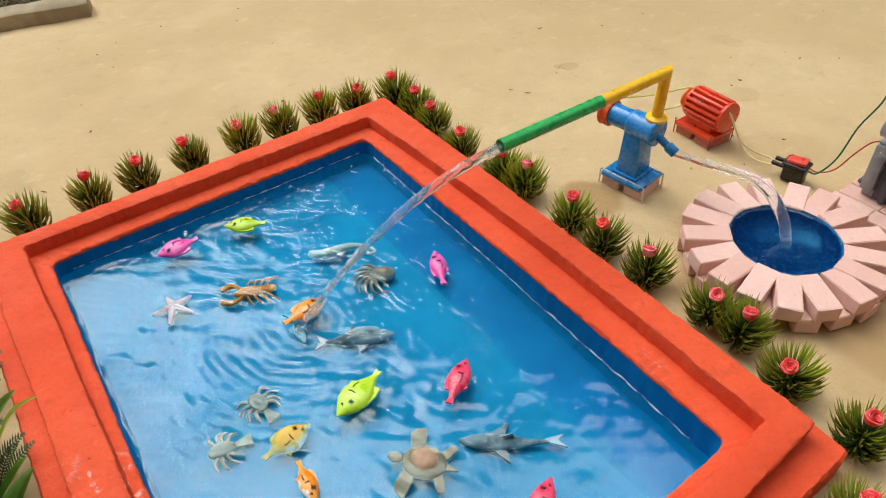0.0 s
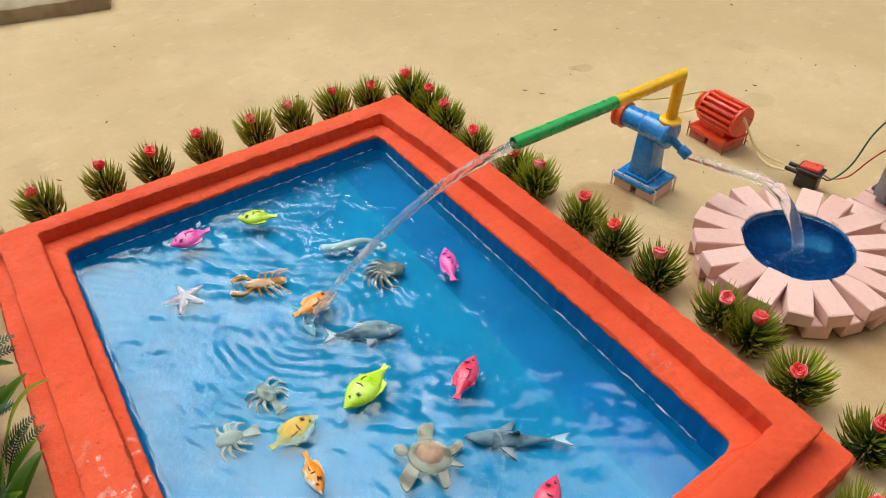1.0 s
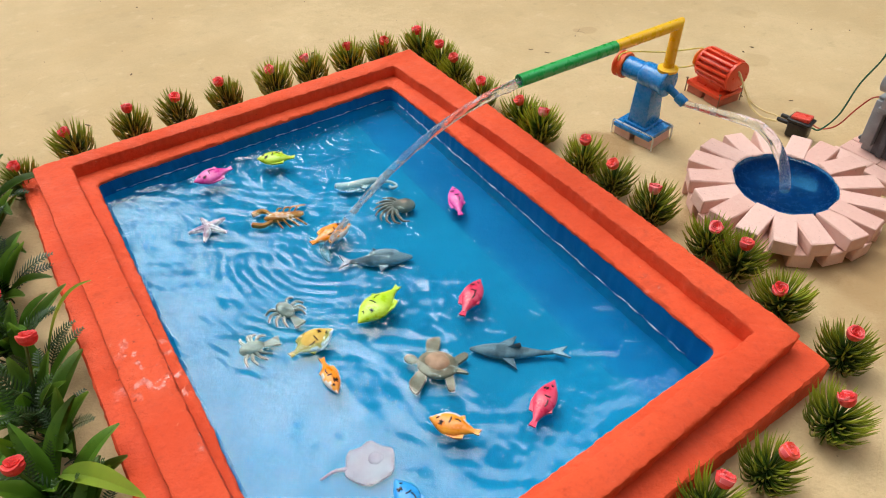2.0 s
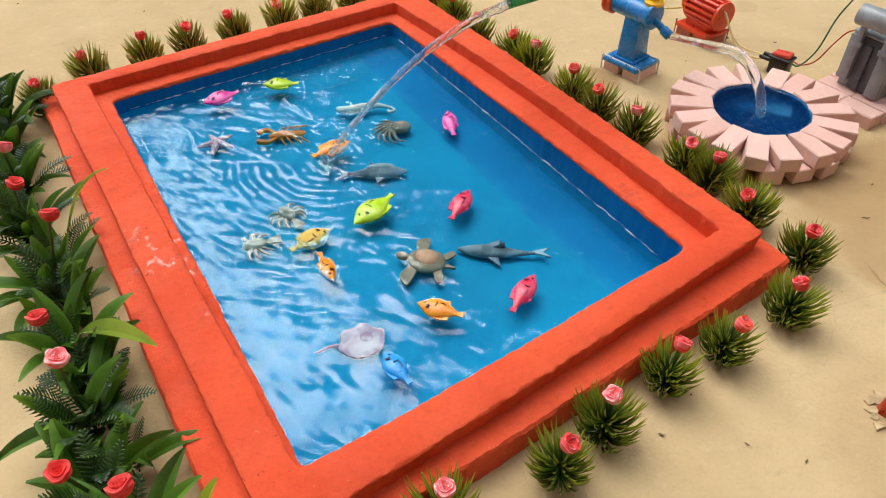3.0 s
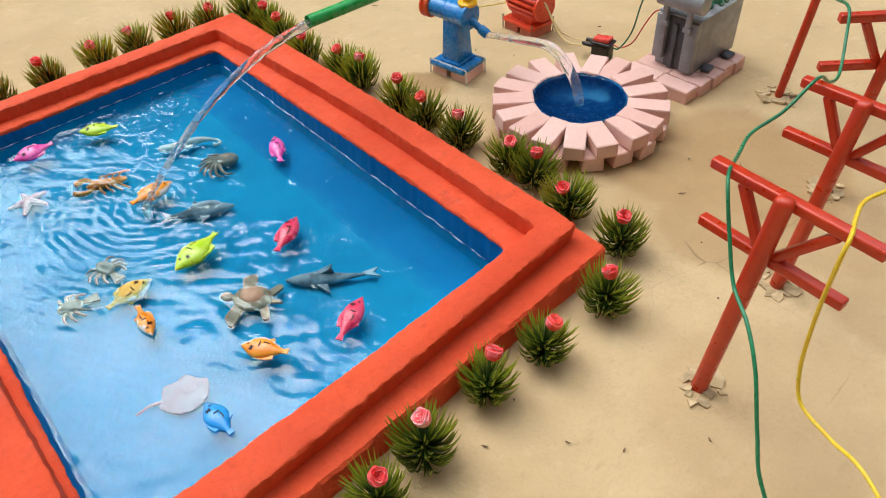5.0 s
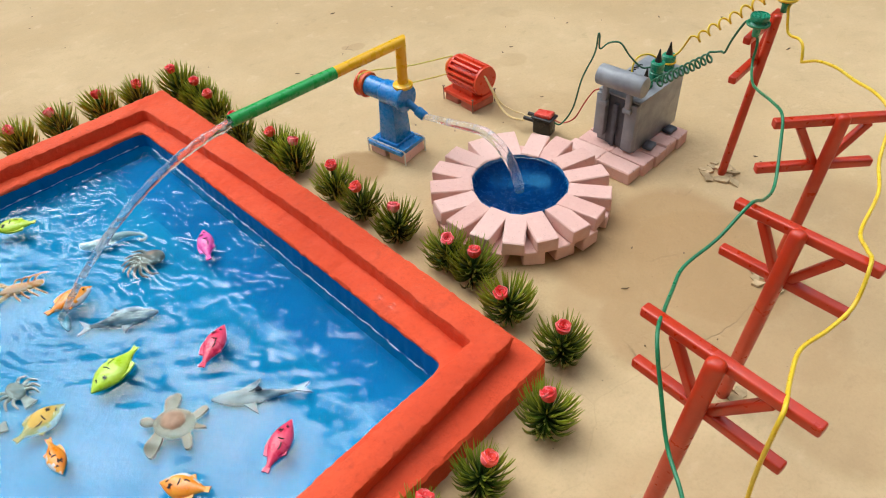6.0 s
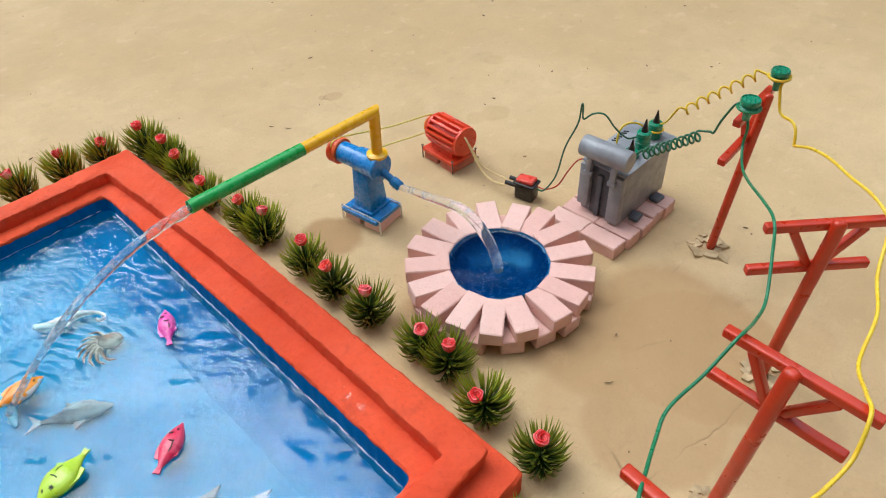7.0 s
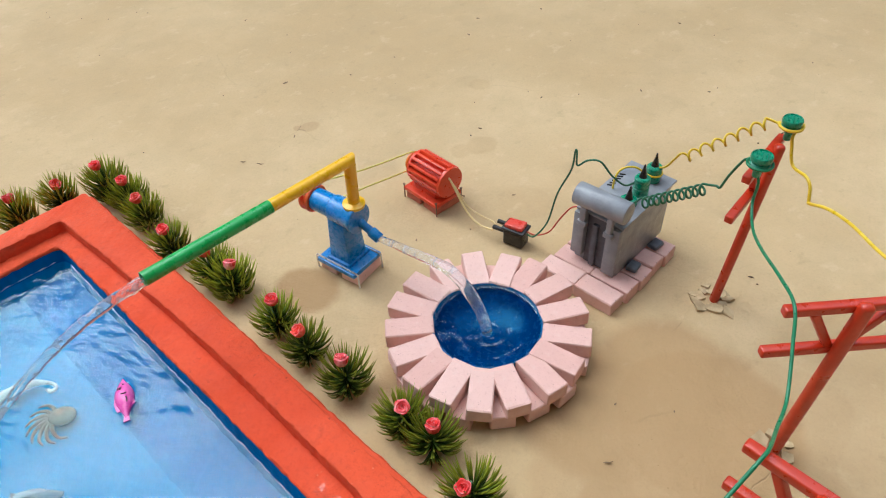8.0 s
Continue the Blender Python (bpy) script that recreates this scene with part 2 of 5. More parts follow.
    heart; the dark end also carries the plant's inner shade.
    """
    n = Nodes(name)
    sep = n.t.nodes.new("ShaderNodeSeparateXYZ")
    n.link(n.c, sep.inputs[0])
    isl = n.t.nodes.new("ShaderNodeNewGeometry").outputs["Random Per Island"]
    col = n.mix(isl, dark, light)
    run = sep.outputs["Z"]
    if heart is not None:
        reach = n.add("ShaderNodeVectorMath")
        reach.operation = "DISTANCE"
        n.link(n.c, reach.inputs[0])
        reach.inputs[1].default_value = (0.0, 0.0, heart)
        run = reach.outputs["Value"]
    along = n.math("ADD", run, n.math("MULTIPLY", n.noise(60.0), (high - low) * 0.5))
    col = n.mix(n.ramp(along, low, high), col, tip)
    info = n.t.nodes.new("ShaderNodeObjectInfo")
    hsv = n.add("ShaderNodeHueSaturation")
    n.link(n.ramp(info.outputs["Random"], 0, 1, 0.8, 1.2), hsv.inputs["Value"])
    n.link(col, hsv.inputs["Color"])
    m = n.done(hsv.outputs["Color"], 0.42, n.bump(n.noise(600.0), 0.2, 0.0006))
    if thin:  # thin plastic that glows a little against the light
        through_light = n.t.nodes.new("ShaderNodeBsdfTranslucent")
        n.link(hsv.outputs["Color"], through_light.inputs["Color"])
        both = n.t.nodes.new("ShaderNodeMixShader")
        both.inputs[0].default_value = thin
        n.link(n.b.outputs[0], both.inputs[1])
        n.link(through_light.outputs[0], both.inputs[2])
        n.link(both.outputs[0], n.t.nodes["Material Output"].inputs["Surface"])
    return m


def petal(name, a, b):
    """Thin plastic petals that let some light through."""
    m = painted(name, a, b, 0.7, 160, 700, 0.2, 0.1)
    p = m.node_tree.nodes["Principled BSDF"].inputs
    p["Subsurface Weight"].default_value = 0.15
    p["Subsurface Radius"].default_value = (1.0, 0.5, 0.4)
    p["Subsurface Scale"].default_value = 0.003
    return m


GROUND = ground_material()
RED = red_masonry()
BLUE_BASIN = basin_blue()
BLUE_WALL = wall_blue("shaded_blue_basin_wall", (0.002, 0.125, 0.34), (0.003, 0.160, 0.41))
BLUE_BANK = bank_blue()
WATER = clear_water("pool_water", (0.79, 0.95, 1.0), WATER_IOR, 320.0, 0.05)
WELL_WATER = clear_water("well_water", (0.24, 0.56, 0.74), 1.40, 160.0, 0.10)
BRICK = brick_pink()
BRICK_RED = painted("paint_stained_red_brick", (0.46, 0.12, 0.075), (0.58, 0.19, 0.12), 0.85, 60, 600, 0.5)
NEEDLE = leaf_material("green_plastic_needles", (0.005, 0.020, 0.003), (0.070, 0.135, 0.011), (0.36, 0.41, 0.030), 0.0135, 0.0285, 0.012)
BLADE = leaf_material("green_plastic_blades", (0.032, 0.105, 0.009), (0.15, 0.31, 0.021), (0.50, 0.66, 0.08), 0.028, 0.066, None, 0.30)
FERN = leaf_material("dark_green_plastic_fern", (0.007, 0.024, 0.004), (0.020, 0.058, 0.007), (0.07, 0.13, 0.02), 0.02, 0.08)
ROSE_RED = petal("red_plastic_petals", (0.78, 0.030, 0.030), (0.88, 0.11, 0.10))
ROSE_DEEP = petal("deep_red_plastic_petals", (0.66, 0.016, 0.014), (0.80, 0.050, 0.040))
ROSE_PINK = petal("pink_plastic_petals", (0.90, 0.12, 0.14), (0.92, 0.36, 0.36))
ROSE_PALE = petal("pale_pink_plastic_petals", (0.92, 0.62, 0.62), (0.90, 0.26, 0.28))
ROSE_CORAL = petal("coral_plastic_petals", (0.80, 0.055, 0.030), (0.88, 0.14, 0.09))
POST = painted("brown_red_gloss_paint", (0.50, 0.028, 0.005), (0.57, 0.040, 0.008), 0.36, 60, 800, 0.08, 0.0, 0.12)
PUMP_BLUE = painted("blue_gloss_paint", (0.008, 0.19, 0.54), (0.014, 0.24, 0.60), 0.28, 120, 900, 0.12, 0.0, 0.3)
YELLOW = painted("yellow_plastic_pipe", (0.92, 0.49, 0.005), (0.94, 0.53, 0.007), 0.32, 60, 900, 0.05, 0.0, 0.2)
GREEN = painted("green_plastic_pipe", (0.016, 0.36, 0.065), (0.022, 0.40, 0.080), 0.32, 60, 900, 0.05, 0.0, 0.2)
CAP_RED = painted("orange_red_plastic_cap", (0.78, 0.07, 0.02), (0.84, 0.16, 0.03), 0.35, 90, 900, 0.2, 0.0, 0.2)
ORANGE = painted("orange_plastic_pulley", (0.80, 0.20, 0.02), (0.82, 0.28, 0.03), 0.35, 90, 900, 0.2)
MOTOR_RED = painted("red_gloss_paint", (0.72, 0.048, 0.013), (0.78, 0.066, 0.018), 0.36, 100, 900, 0.12, 0.0, 0.1)
TRAFO = painted("grey_satin_paint", (0.24, 0.25, 0.265), (0.31, 0.32, 0.34), 0.38, 60, 700, 0.3, 0.0, 0.1)
TRAFO_DARK = painted("dark_grey_paint", (0.075, 0.080, 0.095), (0.11, 0.12, 0.14), 0.4, 80, 700, 0.3)
CAP_GREEN = painted("green_plastic_cap", (0.010, 0.22, 0.115), (0.02, 0.30, 0.16), 0.28, 120, 900, 0.2, 0.0, 0.3)
BLACK = painted("black_plastic", (0.009, 0.007, 0.007), (0.016, 0.013, 0.013), 0.35, 120, 900, 0.2)
ROCKER = painted("red_rocker_plastic", (0.68, 0.05, 0.035), (0.75, 0.09, 0.06), 0.3, 90, 900, 0.12)
STEEL = painted("bright_steel_wire", (0.72, 0.72, 0.72), (0.80, 0.80, 0.80), 0.32, 90, 900, 0.15, 0.0, 0.0, 0.7)
RUST = painted("rusty_nail", (0.16, 0.09, 0.05), (0.22, 0.13, 0.08), 0.6, 200, 900, 0.4)
WIRE_GREEN = painted("green_wire_sheath", (0.012, 0.17, 0.07), (0.02, 0.22, 0.09), 0.35, 150, 900, 0.15)
WIRE_DARK = painted("dark_green_wire_sheath", (0.018, 0.120, 0.055), (0.024, 0.15, 0.068), 0.4, 150, 900, 0.15)
WIRE_YELLOW = painted("yellow_wire_sheath", (0.80, 0.52, 0.02), (0.84, 0.60, 0.04), 0.35, 150, 900, 0.15)
WIRE_PALE = painted("pale_yellow_wire_sheath", (0.72, 0.53, 0.22), (0.78, 0.60, 0.30), 0.45, 150, 900, 0.15)
WIRE_RED = painted("red_wire_sheath", (0.50, 0.06, 0.03), (0.60, 0.10, 0.05), 0.4, 150, 900, 0.15)
GLINT_PALE = painted("pale_waterline_glint", (0.50, 0.62, 0.70), (0.68, 0.76, 0.82), 0.8, 200, 900, 0.3)
THREAD = painted("yellow_thread", (0.75, 0.65, 0.12), (0.80, 0.70, 0.2), 0.8, 200, 900, 0.3)
CLAY = painted("dry_clay_crumb", (0.46, 0.33, 0.175), (0.60, 0.45, 0.26), 0.9, 120, 600, 0.5, 0.15)
TWIG = painted("dark_dry_litter", (0.10, 0.065, 0.035), (0.20, 0.13, 0.07), 0.85, 200, 700, 0.4, 0.3)
KERB = painted("grey_brown_cement", (0.33, 0.25, 0.155), (0.44, 0.345, 0.225), 0.9, 25, 500, 0.6)
STRAW = painted("dry_straw", (0.075, 0.055, 0.016), (0.17, 0.125, 0.040), 0.8, 40, 500, 0.4, 0.2)
DARK_WALL = painted("dark_unseen_wall", (0.035, 0.034, 0.030), (0.060, 0.056, 0.048), 0.95, 1.2, 30, 0.4)
PLASTER = painted("weathered_yard_plaster", (0.13, 0.12, 0.105), (0.19, 0.175, 0.15), 0.9, 1.5, 30, 0.4)


def toy_plastic(name, a, b):
    return painted(name, a, b, 0.32, 70, 900, 0.15, 0.0, 0.2)


def toy_rubber(name, a, b):
    return painted(name, a, b, 0.68, 70, 900, 0.2)


LIME = toy_plastic("lime_toy_plastic", (0.42, 0.66, 0.02), (0.52, 0.74, 0.05))
MAGENTA = toy_plastic("magenta_toy_plastic", (0.78, 0.06, 0.36), (0.84, 0.16, 0.48))
CRIMSON = toy_plastic("crimson_toy_plastic", (0.76, 0.03, 0.09), (0.82, 0.08, 0.16))
AMBER = toy_plastic("amber_toy_plastic", (0.84, 0.24, 0.010), (0.86, 0.36, 0.03))
SKYBLUE = toy_plastic("blue_toy_plastic", (0.01, 0.28, 0.72), (0.03, 0.36, 0.80))
PALE = toy_plastic("pale_toy_plastic", (0.74, 0.66, 0.58), (0.80, 0.74, 0.68))
CHALK = toy_rubber("off_white_toy_rubber", (0.68, 0.63, 0.57), (0.84, 0.80, 0.74))
SAND = toy_rubber("sandy_beige_toy_rubber", (0.42, 0.33, 0.25), (0.58, 0.49, 0.40))
SLATE = toy_rubber("slate_grey_toy_rubber", (0.13, 0.14, 0.155), (0.34, 0.36, 0.38))
PEWTER = toy_rubber("pale_grey_toy_rubber", (0.42, 0.44, 0.46), (0.56, 0.58, 0.60))
TAN = toy_rubber("tan_toy_rubber", (0.33, 0.20, 0.12), (0.50, 0.32, 0.21))
UMBER = toy_rubber("umber_toy_rubber", (0.24, 0.17, 0.13), (0.40, 0.30, 0.23))
BLUSH = toy_rubber("blush_pink_toy_rubber", (0.84, 0.38, 0.42), (0.88, 0.56, 0.58))
LILAC = toy_rubber("pale_lilac_toy_rubber", (0.62, 0.32, 0.40), (0.68, 0.45, 0.51))
RUSSET = toy_rubber("russet_toy_rubber", (0.82, 0.20, 0.025), (0.86, 0.30, 0.06))
MUSTARD = toy_rubber("mustard_toy_rubber", (0.66, 0.40, 0.05), (0.74, 0.52, 0.14))
TEAL = toy_rubber("teal_toy_rubber", (0.10, 0.42, 0.52), (0.30, 0.58, 0.66))



def falling_water(name, air_low, air_high, relief):
    """A falling stream: clear, with streaks of trapped air."""
    n = Nodes(name)
    streak = n.add("ShaderNodeMapping")
    streak.inputs["Scale"].default_value = (0.35, 0.6, 0.6)
    n.link(n.c, streak.inputs["Vector"])
    rough = n.noise(170.0, 3.0, 0.6, streak.outputs[0])
    air = n.t.nodes.new("ShaderNodeBsdfDiffuse")
    air.inputs["Color"].default_value = (0.85, 0.88, 0.90, 1)
    mixer = n.t.nodes.new("ShaderNodeMixShader")
    n.link(n.ramp(rough, 0.48, 0.66, air_low, air_high), mixer.inputs[0])
    n.done((0.97, 0.985, 1.0), 0.03, n.bump(rough, relief, 0.003), Transmission_Weight=1.0, IOR=1.22)
    n.link(n.b.outputs[0], mixer.inputs[1])
    n.link(air.outputs[0], mixer.inputs[2])
    n.link(mixer.outputs[0], n.t.nodes["Material Output"].inputs["Surface"])
    return n.m


WATER_JET = falling_water("falling_water", 0.08, 0.42, 0.25)
WELL_STREAM = falling_water("clear_falling_water", 0.10, 0.30, 0.08)


# ---- mesh helpers ----
def mesh_of(name, bm, *materials, smooth=True):
    me = bpy.data.meshes.new(name)
    bm.normal_update()
    bm.to_mesh(me)
    bm.free()
    for m in materials:
        me.materials.append(m)
    if smooth:
        me.polygons.foreach_set("use_smooth", [True] * len(me.polygons))
        me.set_sharp_from_angle(angle=radians(38))
    return me


def part(name, bm, material, parent, label="", m=None, smooth=True):
    mats = material if isinstance(material, tuple) else (material,)
    ob = new(name, mesh_of(name, bm, *mats, smooth=smooth))
    ob.parent = parent
    if m is not None:
        ob.matrix_basis = m
    return tagged(ob, label)


def thing(name, label, category, m=None, group="", kind=""):
    ob = new(name)
    ob.empty_display_size = 0.01
    if m is not None:
        ob.matrix_basis = m
    return tagged(ob, label, category, group, kind)


def box(bm, sx, sy, sz, m=None, bevel=0.0, top=1.0, segments=2):
    """A bevelled box that stands on z = 0 of m; top narrows its upper face."""
    r = bmesh.ops.create_cube(bm, size=1.0)
    vs = r["verts"]
    for v in vs:
        k = top if v.co.z > 0 else 1.0
        v.co = Vector((v.co.x * sx * k, v.co.y * sy * k, (v.co.z + 0.5) * sz))
    if bevel:
        es = list({e for v in vs for e in v.link_edges})
        g = bmesh.ops.bevel(bm, geom=es, offset=bevel, segments=segments, profile=0.5, affect="EDGES")
        vs = list({v for f in g["faces"] for v in f.verts} | {v for v in vs if v.is_valid})
    if m is not None:
        bmesh.ops.transform(bm, matrix=m, verts=[v for v in vs if v.is_valid])
    return vs


def lathe(bm, profile, m=None, steps=28, closed=True):
    """A turned body: profile rows of (radius, z)."""
    rings = []
    for r, z in profile:
        rings.append([bm.verts.new((r * math.cos(2 * math.pi * k / steps), r * math.sin(2 * math.pi * k / steps), z)) for k in range(steps)])
    for a, b in zip(rings, rings[1:]):
        for k in range(steps):
            bm.faces.new((a[k], a[(k + 1) % steps], b[(k + 1) % steps], b[k]))
    if closed:
        bm.faces.new(rings[0][::-1])
        bm.faces.new(rings[-1])
    vs = [v for ring in rings for v in ring]
    if m is not None:
        bmesh.ops.transform(bm, matrix=m, verts=vs)
    return vs


def smooth_path(points, per=8):
    """A smooth curve through the points."""
    p = [Vector(q) for q in points]
    p = [2 * p[0] - p[1]] + p + [2 * p[-1] - p[-2]]
    out = []
    for a, b, c, d in zip(p, p[1:], p[2:], p[3:]):
        for k in range(per):
            t = k / per
            out.append(0.5 * (2 * b + (c - a) * t + (2 * a - 5 * b + 4 * c - d) * t * t + (3 * b - a - 3 * c + d) * t**3))
    return out + [p[-2]]


def tube(bm, path, radius, steps=8, cap=True):
    """A tube along a path; radius is a number or a function of 0..1."""
    rings, side = [], None
    for k, q in enumerate(path):
        d = (path[min(k + 1, len(path) - 1)] - path[max(k - 1, 0)]).normalized()
        if side is None:
            side = d.orthogonal().normalized()
        side = (side - d * side.dot(d)).normalized()
        up = d.cross(side)
        r = radius(k / (len(path) - 1)) if callable(radius) else radius
        rings.append([bm.verts.new(q + r * (math.cos(2 * math.pi * j / steps) * side + math.sin(2 * math.pi * j / steps) * up)) for j in range(steps)])
    for a, b in zip(rings, rings[1:]):
        for j in range(steps):
            bm.faces.new((a[j], a[(j + 1) % steps], b[(j + 1) % steps], b[j]))
    if cap:
        bm.faces.new(rings[0][::-1])
        bm.faces.new(rings[-1])


def wire(name, points, radius, material, label, per=8):
    bm = bmesh.new()
    tube(bm, smooth_path(points, per), radius, 10)
    return tagged(new(name, mesh_of(name, bm, material)), label, "wire")


def bilinear(q, u, v):
    """A place in the plan inside four corners a (far right), b (near right), c (near left), d (far left)."""
    a, b, c, d = (Vector(p) for p in q)
    return (c * (1 - u) + b * u) * (1 - v) + (d * (1 - u) + a * u) * v


def ring(q, z, per=46, round_by=0.0, wobble=0.0, seed=0.0, bow=(0.0, 0.0)):
    """Points round a four-cornered outline, with softened corners and a hand-made waver; bow: how far the near and right sides bulge outwards; z may be a function of the plan."""
    pts = []
    corners = [Vector(p) for p in (q[2], q[1], q[0], q[3])]
    for k in range(4):
        p, a, b, n = corners[k - 1], corners[k], corners[(k + 1) % 4], corners[(k + 2) % 4]
        length = (b - a).length
        for j in range(per):
            t = j / per
            w = a.lerp(b, t)
            for c, prev, nxt, dist in ((a, p, b, t * length), (b, a, n, (1 - t) * length)):
                if round_by and dist < round_by:
                    inward = ((prev - c).normalized() + (nxt - c).normalized()) * 0.5
                    w = w + inward * round_by * 0.42 * (1 - dist / round_by) ** 2
            if k == 0:
                w = w + Vector((0, -bow[0] * math.sin(math.pi * t)))
            elif k == 1:
                w = w + Vector((bow[1] * math.sin(math.pi * t), 0))
            zz = z(w) if callable(z) else z
            s = Vector((w.x * 14 + seed, w.y * 14, zz * 40 + seed))
            f = Vector((w.x * 190 + seed, w.y * 190, zz * 150))
            dx = noise.noise(s) * wobble * 0.5 + noise.noise(f) * wobble * 0.6
            dy = noise.noise(s + Vector((9, 4, 2))) * wobble * 0.5 + noise.noise(f + Vector((3, 8, 1))) * wobble * 0.6
            dz = noise.noise(f + Vector((5, 5, 5))) * wobble * 0.5
            pts.append(Vector((w.x + dx, w.y + dy, zz + dz)))
    return pts


def loft(bm, rings, close=False, flip=False):
    rows = [[bm.verts.new(p) for p in r] for r in rings]
    n = len(rows[0])
    for a, b in zip(rows, rows[1:]):
        for j in range(n):
            f = (a[j], a[(j + 1) % n], b[(j + 1) % n], b[j])
            bm.faces.new(f[::-1] if flip else f)
    if close:
        bm.faces.new(rows[-1])
    return rows


# ---- ground, yard walls, kerb ----
HOLE = [(-0.028, 0.472), (-0.028, 0.014), (-0.352, 0.010), (-0.350, 0.476)]
bm = bmesh.new()
rings, centre = [], Vector((-0.18, 0.24))
for step in range(40):
    grow = 1.0 + 0.10 * (1.135**step - 1) / 0.135
    q = [centre + (Vector(p) - centre) * grow for p in HOLE]
    flat = ring(q, 0.0, 46)
    rise = 0.0 if step < 2 else 1.0
    rings.append([Vector((p.x, p.y, 0.0010 * rise * noise.noise(Vector((p.x * 9, p.y * 9, 0))) - 0.0006)) for p in flat])
for far in (8, 25, 90):
    rings.append([Vector((centre.x + far * (p.x - centre.x) / (p.xy - centre).length, centre.y + far * (p.y - centre.y) / (p.xy - centre).length, 0)) for p in rings[39]])
loft(bm, rings, flip=True)
tagged(new("ground", mesh_of("ground", bm, GROUND)), "pale tan dried clay ground with damp spots and grit", "ground", kind="structure")

# unseen plain walls added to close the yard; the tall ones cut the skylight
for name, a, b, high, label in (("wall_north", (0.05, 4.5), (-5.0, 4.6), 1.7, "unseen plaster wall added round the yard"),
                                ("wall_west", (-5.0, 4.6), (-2.3, -1.2), 6.6, "unseen plaster wall added round the yard"),
                                ("wall_south", (-2.3, -1.3), (2.6, -2.2), 6.0, "unseen plaster wall added round the yard"),
                                ("wall_east", (2.7, -2.2), (4.4, 0.5), 2.6, "unseen plaster wall added round the yard")):
    a, b = Vector(a), Vector(b)
    bm = bmesh.new()
    box(bm, (b - a).length, 0.2, high, None, 0.02)
    ob = new(name, mesh_of(name, bm, PLASTER))
    ob.matrix_basis = pose((a.x + b.x) / 2, (a.y + b.y) / 2, -0.02, 0, 0, math.degrees(math.atan2(b.y - a.y, b.x - a.x)))
    tagged(ob, label, "wall", kind="structure")

# unseen dark wall added to give the pool its dark mirror image: run along the wall, height
GABLE = [(0.0, 8.0), (3.44, 10.0), (5.68, 12.4), (7.04, 10.8), (8.0, 8.8), (9.30, 7.7), (10.10, 6.7), (10.60, 5.4)]
a, b = Vector((8.58, 0.96)), Vector((0.61, 8.26))
bm = bmesh.new()
front, rear = [[bm.verts.new((x, y, z)) for x, z in [(0.0, 0.0), *GABLE, (10.60, 0.0)]] for y in (-0.15, 0.15)]
bm.faces.new(front)
bm.faces.new(rear[::-1])
for k in range(len(front)):
    n = (k + 1) % len(front)
    bm.faces.new((front[n], front[k], rear[k], rear[n]))
bmesh.ops.recalc_face_normals(bm, faces=bm.faces[:])
ob = new("wall_mirrored", mesh_of("wall_mirrored", bm, DARK_WALL, smooth=False))
ob.matrix_basis = pose(a.x, a.y, -0.02, 0, 0, math.degrees(math.atan2(b.y - a.y, b.x - a.x)))
tagged(ob, "unseen tall dark wall added for the pool to mirror", "wall", kind="structure")

# low cement kerb with a bed of straw behind it
bm = bmesh.new()
n_cut = 40
rows = []
for k in range(n_cut + 1):
    x = -0.62 * k / n_cut
    w1, w2 = 0.004 * noise.noise(Vector((x * 30, 1, 0))), 0.004 * noise.noise(Vector((x * 30, 5, 0)))
    h = 0.021 + 0.003 * noise.noise(Vector((x * 24, 9, 0)))
    rows.append([Vector((x, w1, -0.004)), Vector((x, 0.002 + w1, h - 0.003)), Vector((x, 0.006 + w1, h)), Vector((x, 0.033 + w2, h)), Vector((x, 0.037 + w2, h - 0.004)), Vector((x, 0.039, -0.004))])
vs = [[bm.verts.new(p) for p in r] for r in rows]
for a, b in zip(vs, vs[1:]):
    for j in range(5):
        bm.faces.new((a[j], a[j + 1], b[j + 1], b[j]))
bm.faces.new(vs[0][::-1])
bm.faces.new(vs[-1])
ob = new("kerb", mesh_of("kerb", bm, KERB))
ob.matrix_basis = pose(-0.150, 1.008, 0, 0, 0, -17)
tagged(ob, "low rough grey-brown cement kerb", "kerb", kind="structure")

rnd = random.Random(5)
bm = bmesh.new()
for k in range(3600):
    x, y = -0.175 - 0.45 * rnd.random(), 1.040 + 0.45 * rnd.random() ** 1.4
    y += (-0.17 - x) * 0.30
    a = rnd.gauss(1.30, 0.42)
    l = rnd.uniform(0.020, 0.065)
    deep = y - (1.040 + (-0.17 - x) * 0.30)
    p = Vector((x, y, rnd.uniform(0.0, 0.012) + 0.06 * min(deep, 0.3)))
    q = p + Vector((math.cos(a) * l, math.sin(a) * l, rnd.uniform(-0.004, 0.022)))
    tube(bm, [p, (p + q) / 2 + Vector((0, 0, 0.004)), q], 0.0011, 4, False)
tagged(new("straw_bed", mesh_of("straw_bed", bm, STRAW)), "brown dry straw lying behind the kerb", "straw", kind="stuff")

# ---- pool ----
STEP = [(0.021, 0.508), (0.0105, -0.0190), (-0.3945, -0.0275), (-0.3860, 0.515)]
FOOT = [(0.0125, 0.4940), (0.0, 0.001), (-0.3735, -0.0140), (-0.3725, 0.5035)]
RIM_IN = [(-0.0215, 0.4720), (-0.0212, 0.0210), (-0.3465, 0.0160), (-0.3430, 0.4845)]
EDGE = [(-0.0352, 0.4580), (-0.0395, 0.0300), (-0.3425, 0.0215), (-0.3310, 0.4670)]
TOP, STEP_Z, DEPTH = 0.0350, 0.0200, 0.0120


def ledge_z(p):
    """The shelf inside the rim sinks a little towards the near end."""
    return 0.0190 + 0.0040 * min(1.0, p.y / 0.25)


def level(p):
    """The water stands against sides that were built out of true."""
